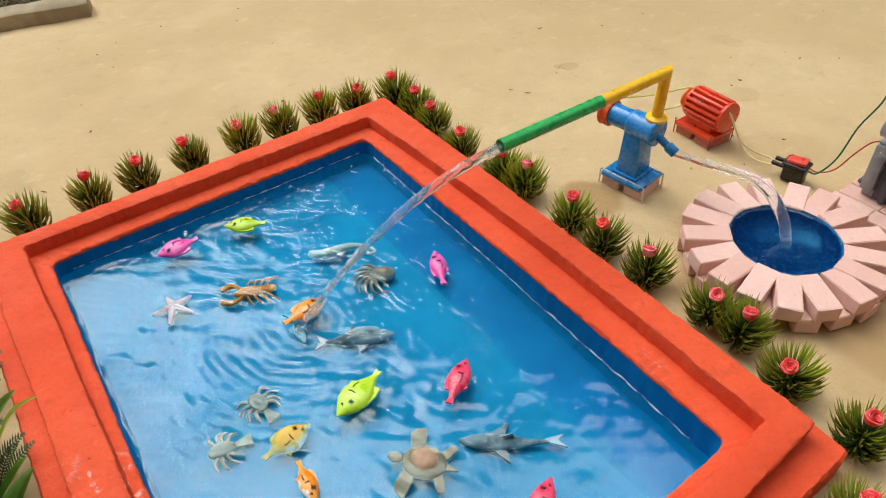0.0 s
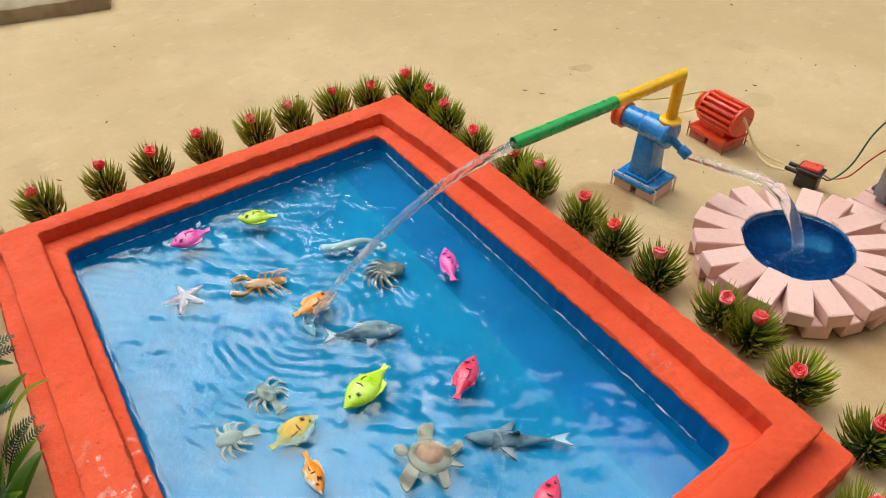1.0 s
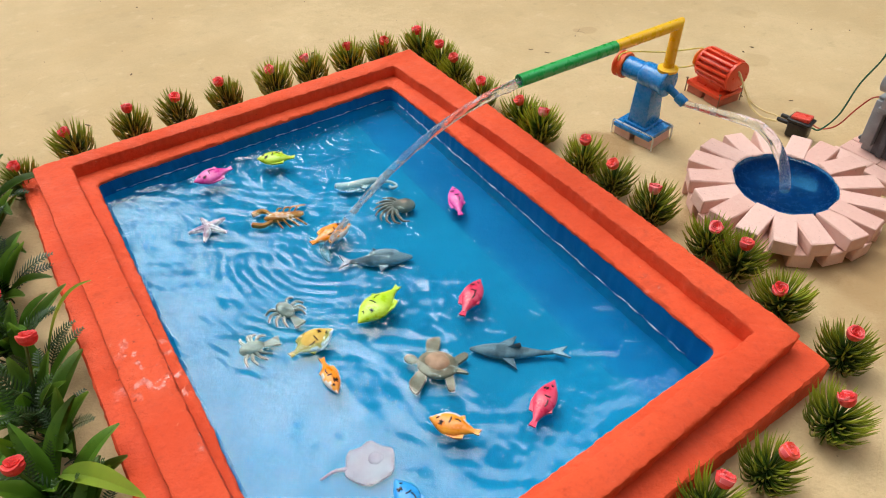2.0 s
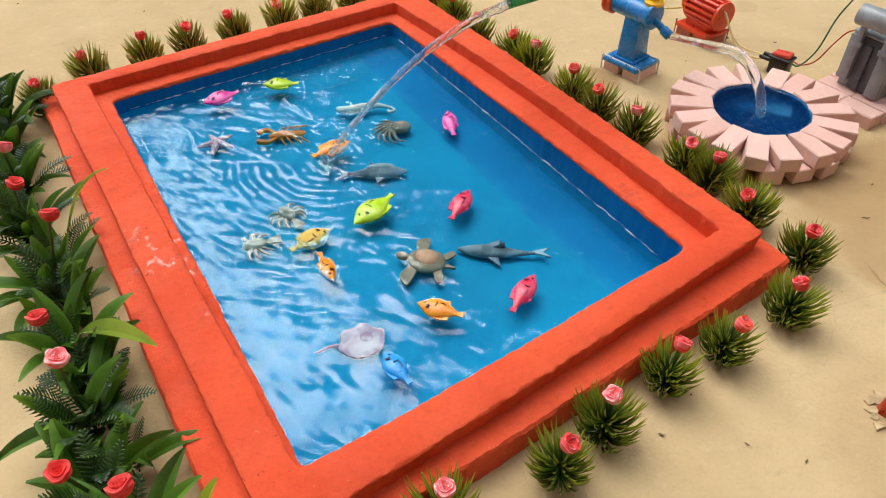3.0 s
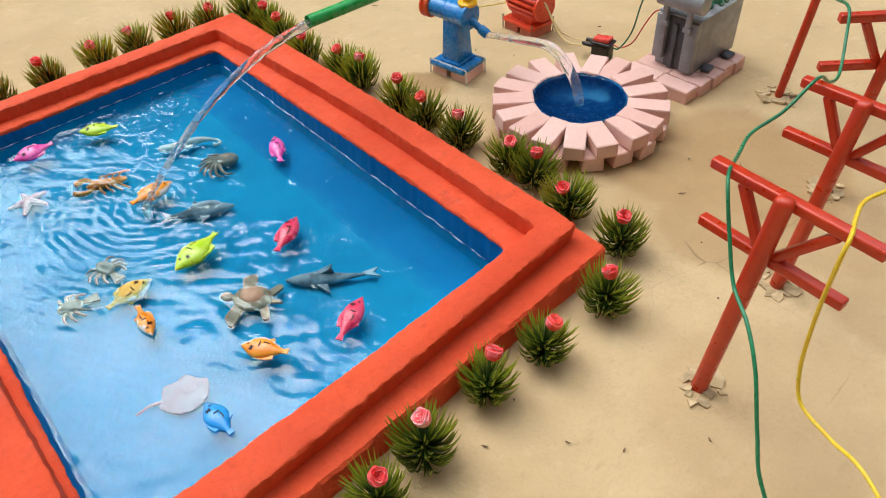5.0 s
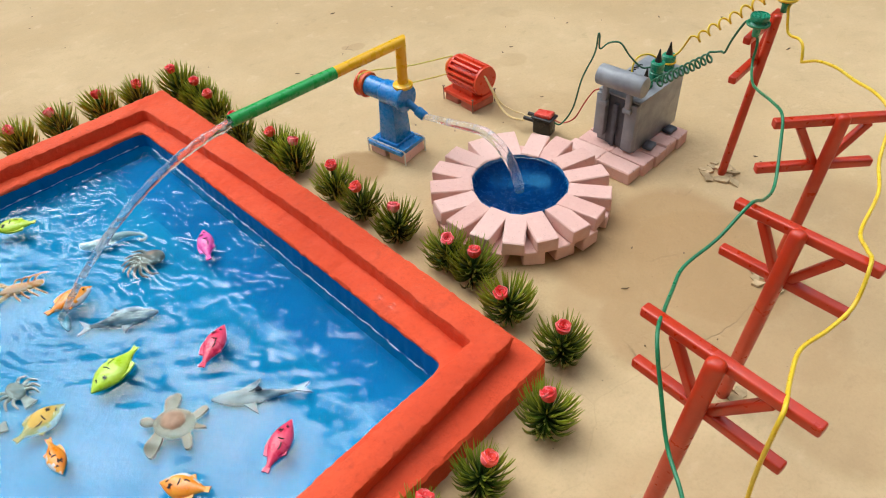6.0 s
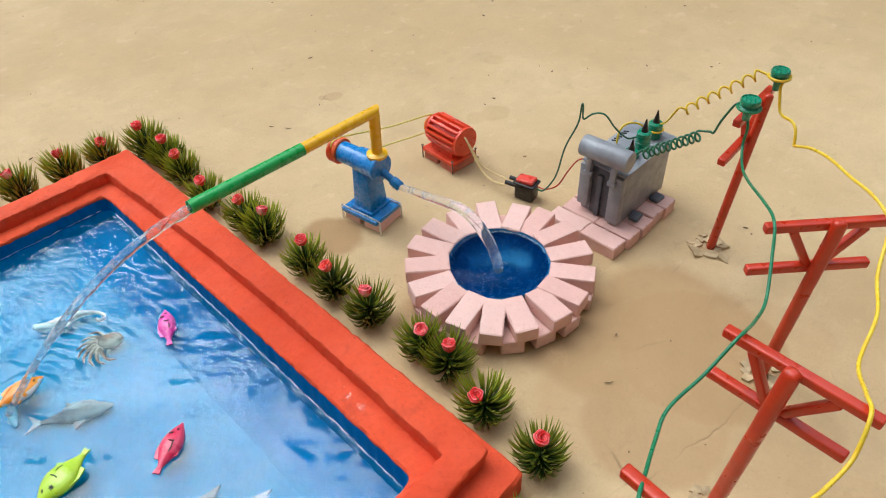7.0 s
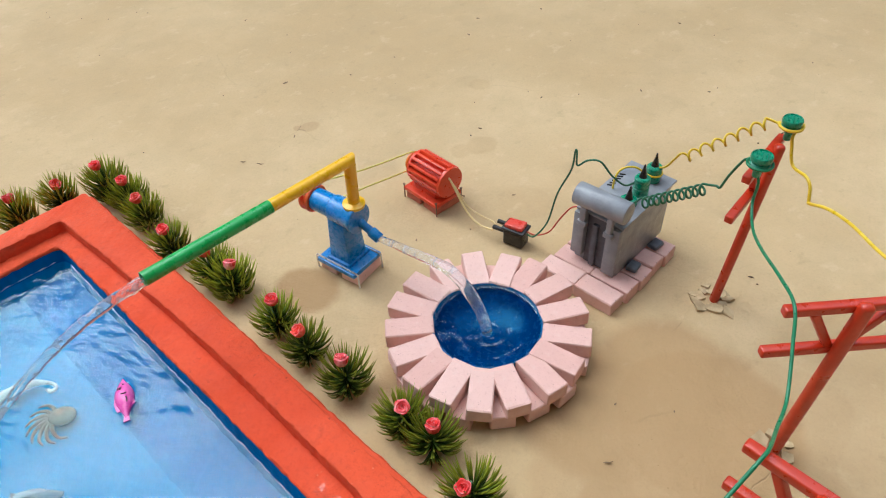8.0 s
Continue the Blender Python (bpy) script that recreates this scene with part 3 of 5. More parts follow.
    return -0.0065 + 0.036 * (p.y - 0.05)


def inset(q, d):
    """The outline with each side moved inwards by d."""
    out = []
    for k in range(4):
        p, c, n = Vector(q[k - 1]), Vector(q[k]), Vector(q[(k + 1) % 4])
        u, v = (c - p).normalized(), (n - c).normalized()
        mitre = Vector((u.y, -u.x)) + Vector((v.y, -v.x))
        out.append(c + mitre * d / (1 + u.dot(v)))
    return out


pool = thing("garden_pool", "miniature rectangular pool with orange-red painted cement rim and blue basin", "pool", kind="structure")
W, N = 0.0016, 190
OUT, INN = (0.0018, 0.003), (0.004, 0.0065)


def below(d):
    return lambda p: ledge_z(p) - d


bm = bmesh.new()
loft(bm, [ring(STEP, -0.006, N, 0.004, W, 1, (0.0006, 0)), ring(STEP, STEP_Z - 0.002, N, 0.004, W, 1, (0.0006, 0)), ring(inset(STEP, 0.0016), STEP_Z, N, 0.004, W, 1, (0.0006, 0)),
          ring(inset(FOOT, 0.004), STEP_Z + 0.0004, N, 0.010, W, 2, OUT)])
part("outer_step", bm, RED, pool)
bm = bmesh.new()
loft(bm, [ring(inset(FOOT, 0.0022), STEP_Z - 0.002, N, 0.003, W, 3, OUT), ring(FOOT, TOP - 0.0020, N, 0.003, W, 3, OUT), ring(inset(FOOT, 0.0006), TOP - 0.0006, N, 0.003, W, 3, OUT), ring(inset(FOOT, 0.0020), TOP, N, 0.003, W, 3, OUT),
          ring(inset(RIM_IN, -0.0070), TOP + 0.0004, N, 0.004, W, 4, INN), ring(inset(RIM_IN, -0.0015), TOP, N, 0.003, W, 4, INN), ring(inset(RIM_IN, -0.0004), TOP - 0.0006, N, 0.003, W, 4, INN), ring(RIM_IN, TOP - 0.0020, N, 0.003, W, 4, INN), ring(inset(RIM_IN, 0.0003), below(0.001), N, 0.003, W, 4, INN)])
part("rim", bm, RED, pool)
bm = bmesh.new()
loft(bm, [ring(inset(RIM_IN, -0.004), ledge_z, N, 0.003, W, 5, INN), ring(inset(RIM_IN, 0.003), below(-0.0003), N, 0.003, W, 5, INN), ring(inset(EDGE, -0.0012), ledge_z, N, 0.010, W, 6), ring(EDGE, below(0.0012), N, 0.010, W, 6), ring(EDGE, below(0.0032), N, 0.010, W, 6)])
part("ledge", bm, RED, pool)
bm = bmesh.new()


def bed(d):
    """The floor of the basin keeps its depth under the water; d lifts it."""
    return lambda p: level(p) - DEPTH + d


# wall above the water: darker than the floor, its shade put into the blue
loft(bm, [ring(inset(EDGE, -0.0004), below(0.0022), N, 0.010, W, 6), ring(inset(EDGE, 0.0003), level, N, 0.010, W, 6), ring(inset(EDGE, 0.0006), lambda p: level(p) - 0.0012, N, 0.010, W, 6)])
part("basin_wall", bm, BLUE_WALL, pool, "blue basin wall with shade put into its colour")
bm = bmesh.new()
loft(bm, [ring(inset(EDGE, 0.0006), lambda p: level(p) - 0.0012, N, 0.010, W, 6), ring(inset(EDGE, 0.0014), lambda p: level(p) - 0.005, N, 0.010, W, 6), ring(inset(EDGE, 0.0035), bed(0.0012), N, 0.010, W, 6), ring(inset(EDGE, 0.0075), bed(0.0002), N, 0.010, 0.0, 6), ring(inset(EDGE, 0.040), bed(0.0), N, 0.010, 0.0, 6)], close=True)
part("basin", bm, BLUE_BASIN, pool, "blue painted basin floor")
# along the long wall a low bank on the floor carries a darker blue
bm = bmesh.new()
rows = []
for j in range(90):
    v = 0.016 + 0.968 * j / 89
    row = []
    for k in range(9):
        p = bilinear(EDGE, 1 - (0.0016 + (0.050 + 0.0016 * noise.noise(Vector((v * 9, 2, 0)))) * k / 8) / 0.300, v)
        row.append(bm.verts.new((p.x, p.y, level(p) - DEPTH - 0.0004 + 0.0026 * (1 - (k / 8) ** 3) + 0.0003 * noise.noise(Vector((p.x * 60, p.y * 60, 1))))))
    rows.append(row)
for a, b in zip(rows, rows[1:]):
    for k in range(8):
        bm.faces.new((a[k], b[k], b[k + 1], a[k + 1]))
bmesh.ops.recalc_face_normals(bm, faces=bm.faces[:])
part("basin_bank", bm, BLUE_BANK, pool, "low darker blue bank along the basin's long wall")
# pale strips painted as the water's bright glint along the far walls
waterline = ring(inset(EDGE, 0.0010), level, N, 0.010, W, 6)
for first, last in ((N + 10, 2 * N - 5), (2 * N + 5, 3 * N - 7)):
    bm = bmesh.new()
    run = [p + Vector((0, 0, 0.0006)) for p in waterline[first:last]]
    tube(bm, run, lambda t: max(0.00004, 0.00020 + 0.0009 * noise.noise(Vector((t * 34, first, 0))) + 0.0005 * noise.noise(Vector((t * 120, first, 3)))), 6)
    part("waterline_glint", bm, GLINT_PALE, pool, "pale strip painted as the glint at the water line")
# water with ripples that spread from the falling jet
LAND = Vector((-0.190, 0.294))
nu, nv = 400, 540
# crossing wavelets: heading, length, height, phase
wr = random.Random(14)
WAVES = [(wr.uniform(0, math.pi), 0.0066 + 0.0024 * k, (0.0066 + 0.0024 * k) * (0.0088 if k < 5 else 0.0064), wr.uniform(0, 6.28)) for k in range(11)]


def spaced(n):
    return [0.5 - 0.5 * math.cos(math.pi * k / n) * (1 - 0.55) - 0.55 * (0.5 - k / n) for k in range(n + 1)]


us, vs_ = spaced(nu), spaced(nv)
WATER_Q = inset(EDGE, -0.0006)
xs = np.zeros((nv + 1, nu + 1, 3))
for j, v in enumerate(vs_):
    for i, u in enumerate(us):
        p = bilinear(WATER_Q, u, v)
        r = (p - LAND).length
        slow = noise.noise(Vector((p.x * 14, p.y * 14, 2)))
        bent = noise.noise(Vector((p.x * 34, p.y * 34, 5)))
        calm = 0.34 + 0.66 * min(1.0, max(0.0, (-p.x - 0.085) / 0.11))
        arc = math.atan2(p.y - LAND.y, p.x - LAND.x)
        rings = math.sin((r + 0.0034 * bent) * 2 * math.pi / 0.0086) * math.exp(-r / 0.090) * min(1.0, r / 0.012) * (0.62 + 0.38 * math.sin(2 * arc + 0.8) + 0.5 * noise.noise(Vector((2 * math.cos(arc), 2 * math.sin(arc), r * 30))))
        h = 0.00054 * rings * max(0.15, 0.75 + 1.2 * slow) * (0.25 + 0.75 * calm)
        lively = calm * max(0.15, 0.80 + 1.6 * slow) * (0.66 + 0.42 * min(1.0, max(0.0, (p.y - 0.14) / 0.12)))
        wave = 0.0
        for a, length, high, ph in WAVES:
            wave += high * math.sin((p.x * math.cos(a) + p.y * math.sin(a)) * 6.2832 / length + ph + 2.6 * bent + 5.0 * slow)
        h += lively * (wave + 0.00038 * noise.noise(Vector((p.x * 120, p.y * 85, 1.5)))) + 0.0009 * (0.15 + 0.85 * calm) * bent
        chop = abs(noise.noise(Vector((p.x * 95 + 3 * bent, p.y * 70, 8)))) + 0.5 * abs(noise.noise(Vector((p.x * 210, p.y * 160, 4))))
        h += 0.00046 * chop * (0.35 + 1.00 * min(1.0, max(0.0, (p.y - 0.10) / 0.22)))
        h += 0.00070 * (chop - 0.3) * math.exp(-(((p.x + 0.165) / 0.055) ** 2) - ((p.y - 0.395) / 0.045) ** 2)
        h += (0.0010 + 0.0008 * noise.noise(Vector((p.x * 300, p.y * 300, 7)))) * math.exp(-((r / 0.008) ** 2))
        side = min(u, 1 - u) * 0.295
        end = min(v, 1 - v) * 0.43
        h += 0.0011 * math.exp(-min(side, end) / 0.0016) * (0.75 + 0.5 * noise.noise(Vector((p.x * 60, p.y * 60, 3))))
        xs[j, i] = p.x, p.y, level(p) + h
faces = [(j * (nu + 1) + i, j * (nu + 1) + i + 1, (j + 1) * (nu + 1) + i + 1, (j + 1) * (nu + 1) + i) for j in range(nv) for i in range(nu)]
me = bpy.data.meshes.new("water")
me.from_pydata(xs.reshape(-1, 3).tolist(), [], faces)
me.materials.append(WATER)
me.polygons.foreach_set("use_smooth", [True] * len(me.polygons))
tagged(new("water", me), "clear rippled blue pool water under a bright sky", "water", kind="structure")

# the jet from the green pipe
bm = bmesh.new()
path = []
for k in range(61):
    s = 0.166 * k / 60
    t = s / 0.166
    path.append(Vector((-0.034 - s, 0.2525 + 0.0415 * t + 0.0006 * noise.noise(Vector((s * 160, 0, 0))), 0.1165 - 0.17 * s - 3.2 * s * s + 0.0008 * noise.noise(Vector((s * 130, 4, 0))))))
tube(bm, path, lambda t: 0.0040 - 0.0016 * t + 0.0007 * noise.noise(Vector((t * 26, 2, 0))), 12)
tagged(new("water_jet", mesh_of("water_jet", bm, WATER_JET)), "clear thin jet of water falling from the pipe into the pool", "water")


# ---- flowering needle bushes round the pool ----
def needle(bm, start, heading, length, bend, r):
    """A slender blunt needle that sweeps upwards along its length."""
    pts = []
    for k in range(6):
        t = k / 5
        pts.append(start + (heading + Vector((0, 0, bend * t * t))) * length * t)
    tube(bm, pts, lambda t: r * (0.85 + 0.25 * t) * (1 - t**7) + 0.00012, 4)


def needles_mesh(seed, count=150):
    r = random.Random(seed)
    bm = bmesh.new()
    for k in range(count):
        a = 2.39996 * k + r.uniform(-0.35, 0.35)
        t = (k + 0.5) / count
        tilt = math.radians(20 + 96 * t**0.58) + r.uniform(-0.14, 0.14)
        z0 = 0.020 - 0.0165 * t + r.uniform(-0.0015, 0.0015)
        d = Vector((math.sin(tilt) * math.cos(a), math.sin(tilt) * math.sin(a), math.cos(tilt)))
        needle(bm, Vector((0.0016 * math.cos(a), 0.0016 * math.sin(a), z0)), d, r.uniform(0.0165, 0.0225) * (0.80 + 0.22 * min(1.0, 3 * t)), 0.34 + 0.72 * t, r.uniform(0.00050, 0.00072))
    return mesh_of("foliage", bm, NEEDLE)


def rose_mesh(material, inner, seed):
    """A small full rose: a dome of overlapping petals wound in a spiral, each with a raised pale lip."""
    r = random.Random(seed)
    bm = bmesh.new()
    size, around, out = 0.0064, 44, 34
    ph, sway = r.uniform(0, 6.28), r.uniform(0, 6.28)
    rows, lips = [], []
    for i in range(out + 1):
        rho = 0.02 + 0.98 * i / out
        row, lip = [], []
        for j in range(around):
            a = 2 * math.pi * j / around
            q = 3.3 * rho**0.85 + j / around + 0.20 * math.sin(3 * a + ph) + 0.10 * math.sin(5 * a + sway)
            f = q - math.floor(q)
            rise = f**1.6 if f < 0.86 else (1 - f) / 0.14
            dome = 1.0 - 1.15 * (rho - 0.70) ** 2 - 0.9 * max(0.0, rho - 0.82)
            w = size * rho * (1 + 0.07 * math.sin(5 * a + sway) * rho) + 0.0007 * rise * rho
            row.append(bm.verts.new((w * math.cos(a), w * math.sin(a), 0.0030 + size * 0.80 * dome + 0.0016 * rise * (0.4 + 0.6 * dome))))
            lip.append(0.60 < f < 0.93 and math.sin(2 * a + ph + 3 * rho) > -0.3)
        rows.append(row)
        lips.append(lip)
    for w, z in ((0.98, 0.0044), (0.84, 0.0026), (0.58, 0.0011), (0.22, 0.0003)):
        rows.append([bm.verts.new((size * w * math.cos(2 * math.pi * j / around), size * w * math.sin(2 * math.pi * j / around), z)) for j in range(around)])
        lips.append([False] * around)
    for i, (p, q) in enumerate(zip(rows, rows[1:])):
        for j in range(around):
            f = bm.faces.new((p[j], q[j], q[(j + 1) % around], p[(j + 1) % around]))
            f.material_index = 1 if lips[i][j] else 0
    bm.faces.new(rows[0])
    bm.faces.new(rows[-1][::-1])
    return mesh_of("flower", bm, material, inner)


NEEDLES = [needles_mesh(s) for s in (11, 23, 37, 51)]
ROSES = [rose_mesh(ROSE_RED, ROSE_PINK, 1), rose_mesh(ROSE_PINK, ROSE_RED, 2), rose_mesh(ROSE_PINK, ROSE_PALE, 3), rose_mesh(ROSE_CORAL, ROSE_PINK, 4), rose_mesh(ROSE_DEEP, ROSE_RED, 5)]
ROSE_WORDS = ["red", "pink", "pale pink and white", "coral red", "deep red"]
bm = bmesh.new()
tube(bm, [Vector((0, 0, -0.003)), Vector((0.0003, 0, 0.012)), Vector((0, 0.0003, 0.030))], 0.0012, 6)
STEM = mesh_of("stem", bm, FERN)


def bush(x, y, flower_z, kind, look_by, lean, bend, size=1.0, tall=1.0):
    ob = thing("flower_bush", f"green plastic needle bush with {ROSE_WORDS[kind]} rose", "artificial plant", pose(x, y, 0, 4 * math.sin(bend), 4 * math.cos(bend), math.degrees(look_by)), "bushes round the pool")
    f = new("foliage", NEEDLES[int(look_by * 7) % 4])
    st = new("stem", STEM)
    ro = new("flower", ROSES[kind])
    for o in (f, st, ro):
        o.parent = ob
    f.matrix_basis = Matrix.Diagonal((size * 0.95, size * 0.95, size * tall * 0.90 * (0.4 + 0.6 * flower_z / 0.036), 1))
    st.matrix_basis = Matrix.Diagonal((1, 1, flower_z / 0.036, 1))
    c, s = math.cos(-look_by), math.sin(-look_by)
    lx, ly = lean[0] * c - lean[1] * s, lean[0] * s + lean[1] * c
    ro.matrix_basis = pose(lx, ly, flower_z - 0.0080, 14 + 16 * math.sin(bend * 3), -18 * math.cos(bend * 2), 40 * bend) @ Matrix.Diagonal((0.80, 0.80, 1.0, 1))
    tagged(ro, f"{ROSE_WORDS[kind]} rose")
    return ob


r = random.Random(77)
BUSHES = [  # along the far, right and near sides: x, y, flower height, rose kind
    (-0.383, 0.520, 0.040, 0), (-0.331, 0.5505, 0.040, 0), (-0.278, 0.5475, 0.044, 0), (-0.231, 0.548, 0.043, 0), (-0.180, 0.546, 0.043, 0), (-0.127, 0.545, 0.041, 1), (-0.0845, 0.543, 0.040, 1), (-0.0395, 0.537, 0.043, 0), (-0.0005, 0.534, 0.042, 3),
    (0.039, 0.513, 0.043, 0), (0.045, 0.482, 0.037, 0), (0.0425, 0.449, 0.036, 3), (0.036, 0.394, 0.036, 0), (0.043, 0.3395, 0.036, 3), (0.043, 0.310, 0.036, 1), (0.0427, 0.249, 0.036, 0), (0.0414, 0.2115, 0.036, 3), (0.042, 0.1655, 0.036, 1),
    (0.0460, 0.1094, 0.036, 1), (0.0464, 0.0827, 0.036, 0), (0.0360, 0.0358, 0.035, 0), (0.0315, -0.0170, 0.037, 0),
    (-0.0224, -0.0440, 0.038, 0), (-0.083, -0.0420, 0.038, 3), (-0.1295, -0.0375, 0.041, 0), (-0.186, -0.0435, 0.043, 2), (-0.2225, -0.0500, 0.041, 0), (-0.292, -0.0400, 0.046, 2), (-0.342, -0.0415, 0.046, 1)]
for k, (x, y, z, kind) in enumerate(BUSHES):
    z -= 0.004 if k < 9 else 0.0
    lean = (-0.006, 0.001) if k == 20 else (r.uniform(-0.002, 0.002), r.uniform(-0.002, 0.002))
    bush(x, y, z, kind, r.uniform(0, 6.28), lean, r.uniform(0, 6.28), r.uniform(0.96, 1.10) * (0.92 if k > 22 else 0.94 if k < 9 else 1.0), 1.14 if k < 9 else 1.03)


# ---- leafy flowering plants along the left side ----
def blade_mesh(length, width, arch, seed):
    """A lance-shaped leaf with a folded midrib, arching over."""
    q = random.Random(seed)
    bm = bmesh.new()
    rows, n = [], 9
    for k in range(n + 1):
        t = k / n
        w = width * (math.sin(math.pi * min(t**0.8 * 0.93 + 0.05, 1.0)) ** 0.8) * 0.5 + 0.0002
        x = length * (t - 0.22 * arch * t * t)
        z = length * (0.85 * t - arch * t * t)
        tw = q.uniform(-0.05, 0.05)
        rows.append([bm.verts.new((x + s * w * tw, s * w, z + abs(s) * w * 0.45)) for s in (-1, -0.5, 0, 0.5, 1)])
    for a, b in zip(rows, rows[1:]):
        for j in range(4):
            bm.faces.new((a[j], a[j + 1], b[j + 1], b[j]))
    bmesh.ops.solidify(bm, geom=bm.faces[:], thickness=0.0005)
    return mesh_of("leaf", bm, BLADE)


def fern_mesh(length, arch, seed):
    """A frond: a curved rib with two rows of small leaflets."""
    q = random.Random(seed)
    bm = bmesh.new()
    rib = [Vector((length * (t - 0.18 * arch * t * t), 0, length * (0.9 * t - arch * t * t))) for t in [k / 10 for k in range(11)]]
    tube(bm, rib, lambda t: 0.0008 * (1 - 0.6 * t), 5)
    n = 17
    for k in range(3, n + 1):
        t = k / n
        i = min(int(t * 10), 9)
        p = rib[i].lerp(rib[i + 1], t * 10 - i)
        d = (rib[i + 1] - rib[i]).normalized()
        ll = length * 0.20 * math.sin(math.pi * (0.12 + 0.80 * t)) * q.uniform(0.85, 1.1)
        for s in (-1, 1):
            out = (Vector((0, s, 0.15)) + d * 0.5).normalized()
            m1, e = p + out * ll * 0.5, p + out * ll
            w = d * length * 0.021
            up = Vector((0, 0, 0.0006))
            vv = [bm.verts.new(c) for c in (p - w * 0.5, m1 - w, e, m1 + w, p + w * 0.5, m1 + up)]
            for f in ((0, 1, 5), (1, 2, 5), (2, 3, 5), (3, 4, 5), (4, 0, 5)):
                bm.faces.new([vv[c] for c in f])
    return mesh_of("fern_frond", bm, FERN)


BLADES = [blade_mesh(0.066, 0.0150, 0.50, 1), blade_mesh(0.058, 0.0165, 0.36, 2), blade_mesh(0.052, 0.0135, 0.22, 3), blade_mesh(0.074, 0.0140, 0.58, 4)]
FERNS = [fern_mesh(0.060, 0.50, 1), fern_mesh(0.054, 0.30, 2), fern_mesh(0.050, 0.62, 3)]
bm = bmesh.new()
tube(bm, [Vector((0, 0, -0.004)), Vector((0.001, 0.0005, 0.03)), Vector((0, 0, 0.06))], 0.0012, 6)
TALL_STEM = mesh_of("stem", bm, FERN)


def leafy(x, y, seed, kinds, blades, fronds, size=0.84):
    q = random.Random(seed)
    words = f"plastic plant with blades, dark ferns and {ROSE_WORDS[kinds[0][3]]} flower" if kinds else "low plastic plant of dark fern fronds and green blades"
    ob = thing("leafy_flower_plant" if kinds else "fern_plant", words, "artificial plant", pose(x, y, 0), "plants along the pool's long side")
    for k in range(blades):
        o = new("leaf", BLADES[q.randrange(4)])
        o.parent = ob
        o.matrix_basis = pose(q.uniform(-0.006, 0.006), q.uniform(-0.010, 0.010), 0.004, 0, q.uniform(-34, 2), 360 * k / blades + q.uniform(-25, 25)) @ Matrix.Scale(size * q.uniform(0.8, 1.1), 4)
    for k in range(fronds):
        o = new("fern_frond", FERNS[q.randrange(3)])
        o.parent = ob
        o.matrix_basis = pose(q.uniform(-0.008, 0.008), q.uniform(-0.012, 0.012), 0.003, 0, q.uniform(-52, -4), 360 * (k + 0.5) / fronds + q.uniform(-30, 30)) @ Matrix.Scale(size * q.uniform(0.75, 1.05), 4)
    for fx, fy, fz, kind in kinds:
        s = new("stem", TALL_STEM)
        s.parent = ob
        top = Vector((fx - x, fy - y, fz))
        s.matrix_basis = top.to_track_quat("Z", "Y").to_matrix().to_4x4() @ Matrix.Diagonal((1, 1, top.length / 0.062, 1))
        o = new("flower", ROSES[kind])
        o.parent = ob
        o.matrix_basis = Matrix.Translation(top - Vector((0, 0, 0.006))) @ pose(0, 0, 0, q.uniform(-30, 10), q.uniform(0, 30), 0) @ Matrix.Scale(0.92, 4)
        tagged(o, f"{ROSE_WORDS[kind]} flower")
    return ob


def long_leaf(plant, base, tip, width, arch):
    """One long folded leaf that leans out of a plant from base to tip."""
    off = plant.matrix_basis.translation
    a, c = Vector(base) - off, Vector(tip) - off
    run = (c - a).normalized()
    side = run.cross(Vector((0, 0, 1))).normalized()
    up = side.cross(run)
    bm = bmesh.new()
    rows = []
    for k in range(15):
        t = k / 14
        p = a.lerp(c, t) + Vector((0, 0, arch * 4 * t * (1 - t)))
        w = width * 0.5 * math.sin(math.pi * (0.06 + 0.93 * t**0.85)) ** 0.8 + 0.0001
        rows.append([bm.verts.new(p + side * s * w + up * abs(s) * w * 0.55) for s in (-1, -0.5, 0, 0.5, 1)])
    for p, q in zip(rows, rows[1:]):
        for j in range(4):
            bm.faces.new((p[j], p[j + 1], q[j + 1], q[j]))
    bmesh.ops.solidify(bm, geom=bm.faces[:], thickness=0.0005)
    part("leaf", bm, BLADE, plant)


near_plant = leafy(-0.431, 0.022, 1, [(-0.421, 0.024, 0.078, 4)], 13, 12)
leafy(-0.438, 0.072, 12, [(-0.447, 0.064, 0.060, 4)], 11, 11)
leafy(-0.432, 0.125, 2, [(-0.4315, 0.127, 0.070, 2)], 12, 12)
mid_plant = leafy(-0.430, 0.180, 3, [(-0.436, 0.176, 0.058, 4)], 12, 11)
far_plant = leafy(-0.427, 0.250, 4, [(-0.410, 0.2513, 0.072, 4)], 12, 12)
leafy(-0.430, 0.318, 5, [(-0.426, 0.325, 0.058, 4)], 12, 15, 0.88)
leafy(-0.428, 0.385, 6, [(-0.424, 0.372, 0.062, 1)], 12, 15, 0.88)
leafy(-0.426, 0.445, 13, [(-0.438, 0.44, 0.055, 4)], 11, 14, 0.88)
leafy(-0.424, 0.505, 7, [(-0.42, 0.492, 0.062, 4)], 12, 10, 1.05)
leafy(-0.441, -0.040, 8, [(-0.448, -0.035, 0.06, 4)], 12, 11)
leafy(-0.422, 0.152, 21, [], 4, 10, 0.74)
leafy(-0.420, 0.216, 22, [], 4, 10, 0.74)
leafy(-0.421, 0.286, 23, [], 4, 9, 0.74)
leafy(-0.424, 0.092, 24, [], 4, 8, 0.72)
long_leaf(near_plant, (-0.408, 0.016, 0.004), (-0.383, 0.007, 0.075), 0.015, 0.004)
long_leaf(far_plant, (-0.412, 0.292, 0.008), (-0.364, 0.276, 0.075), 0.006, 0.016)
long_leaf(mid_plant, (-0.420, 0.180, 0.030), (-0.383, 0.123, 0.050), 0.013, 0.008)


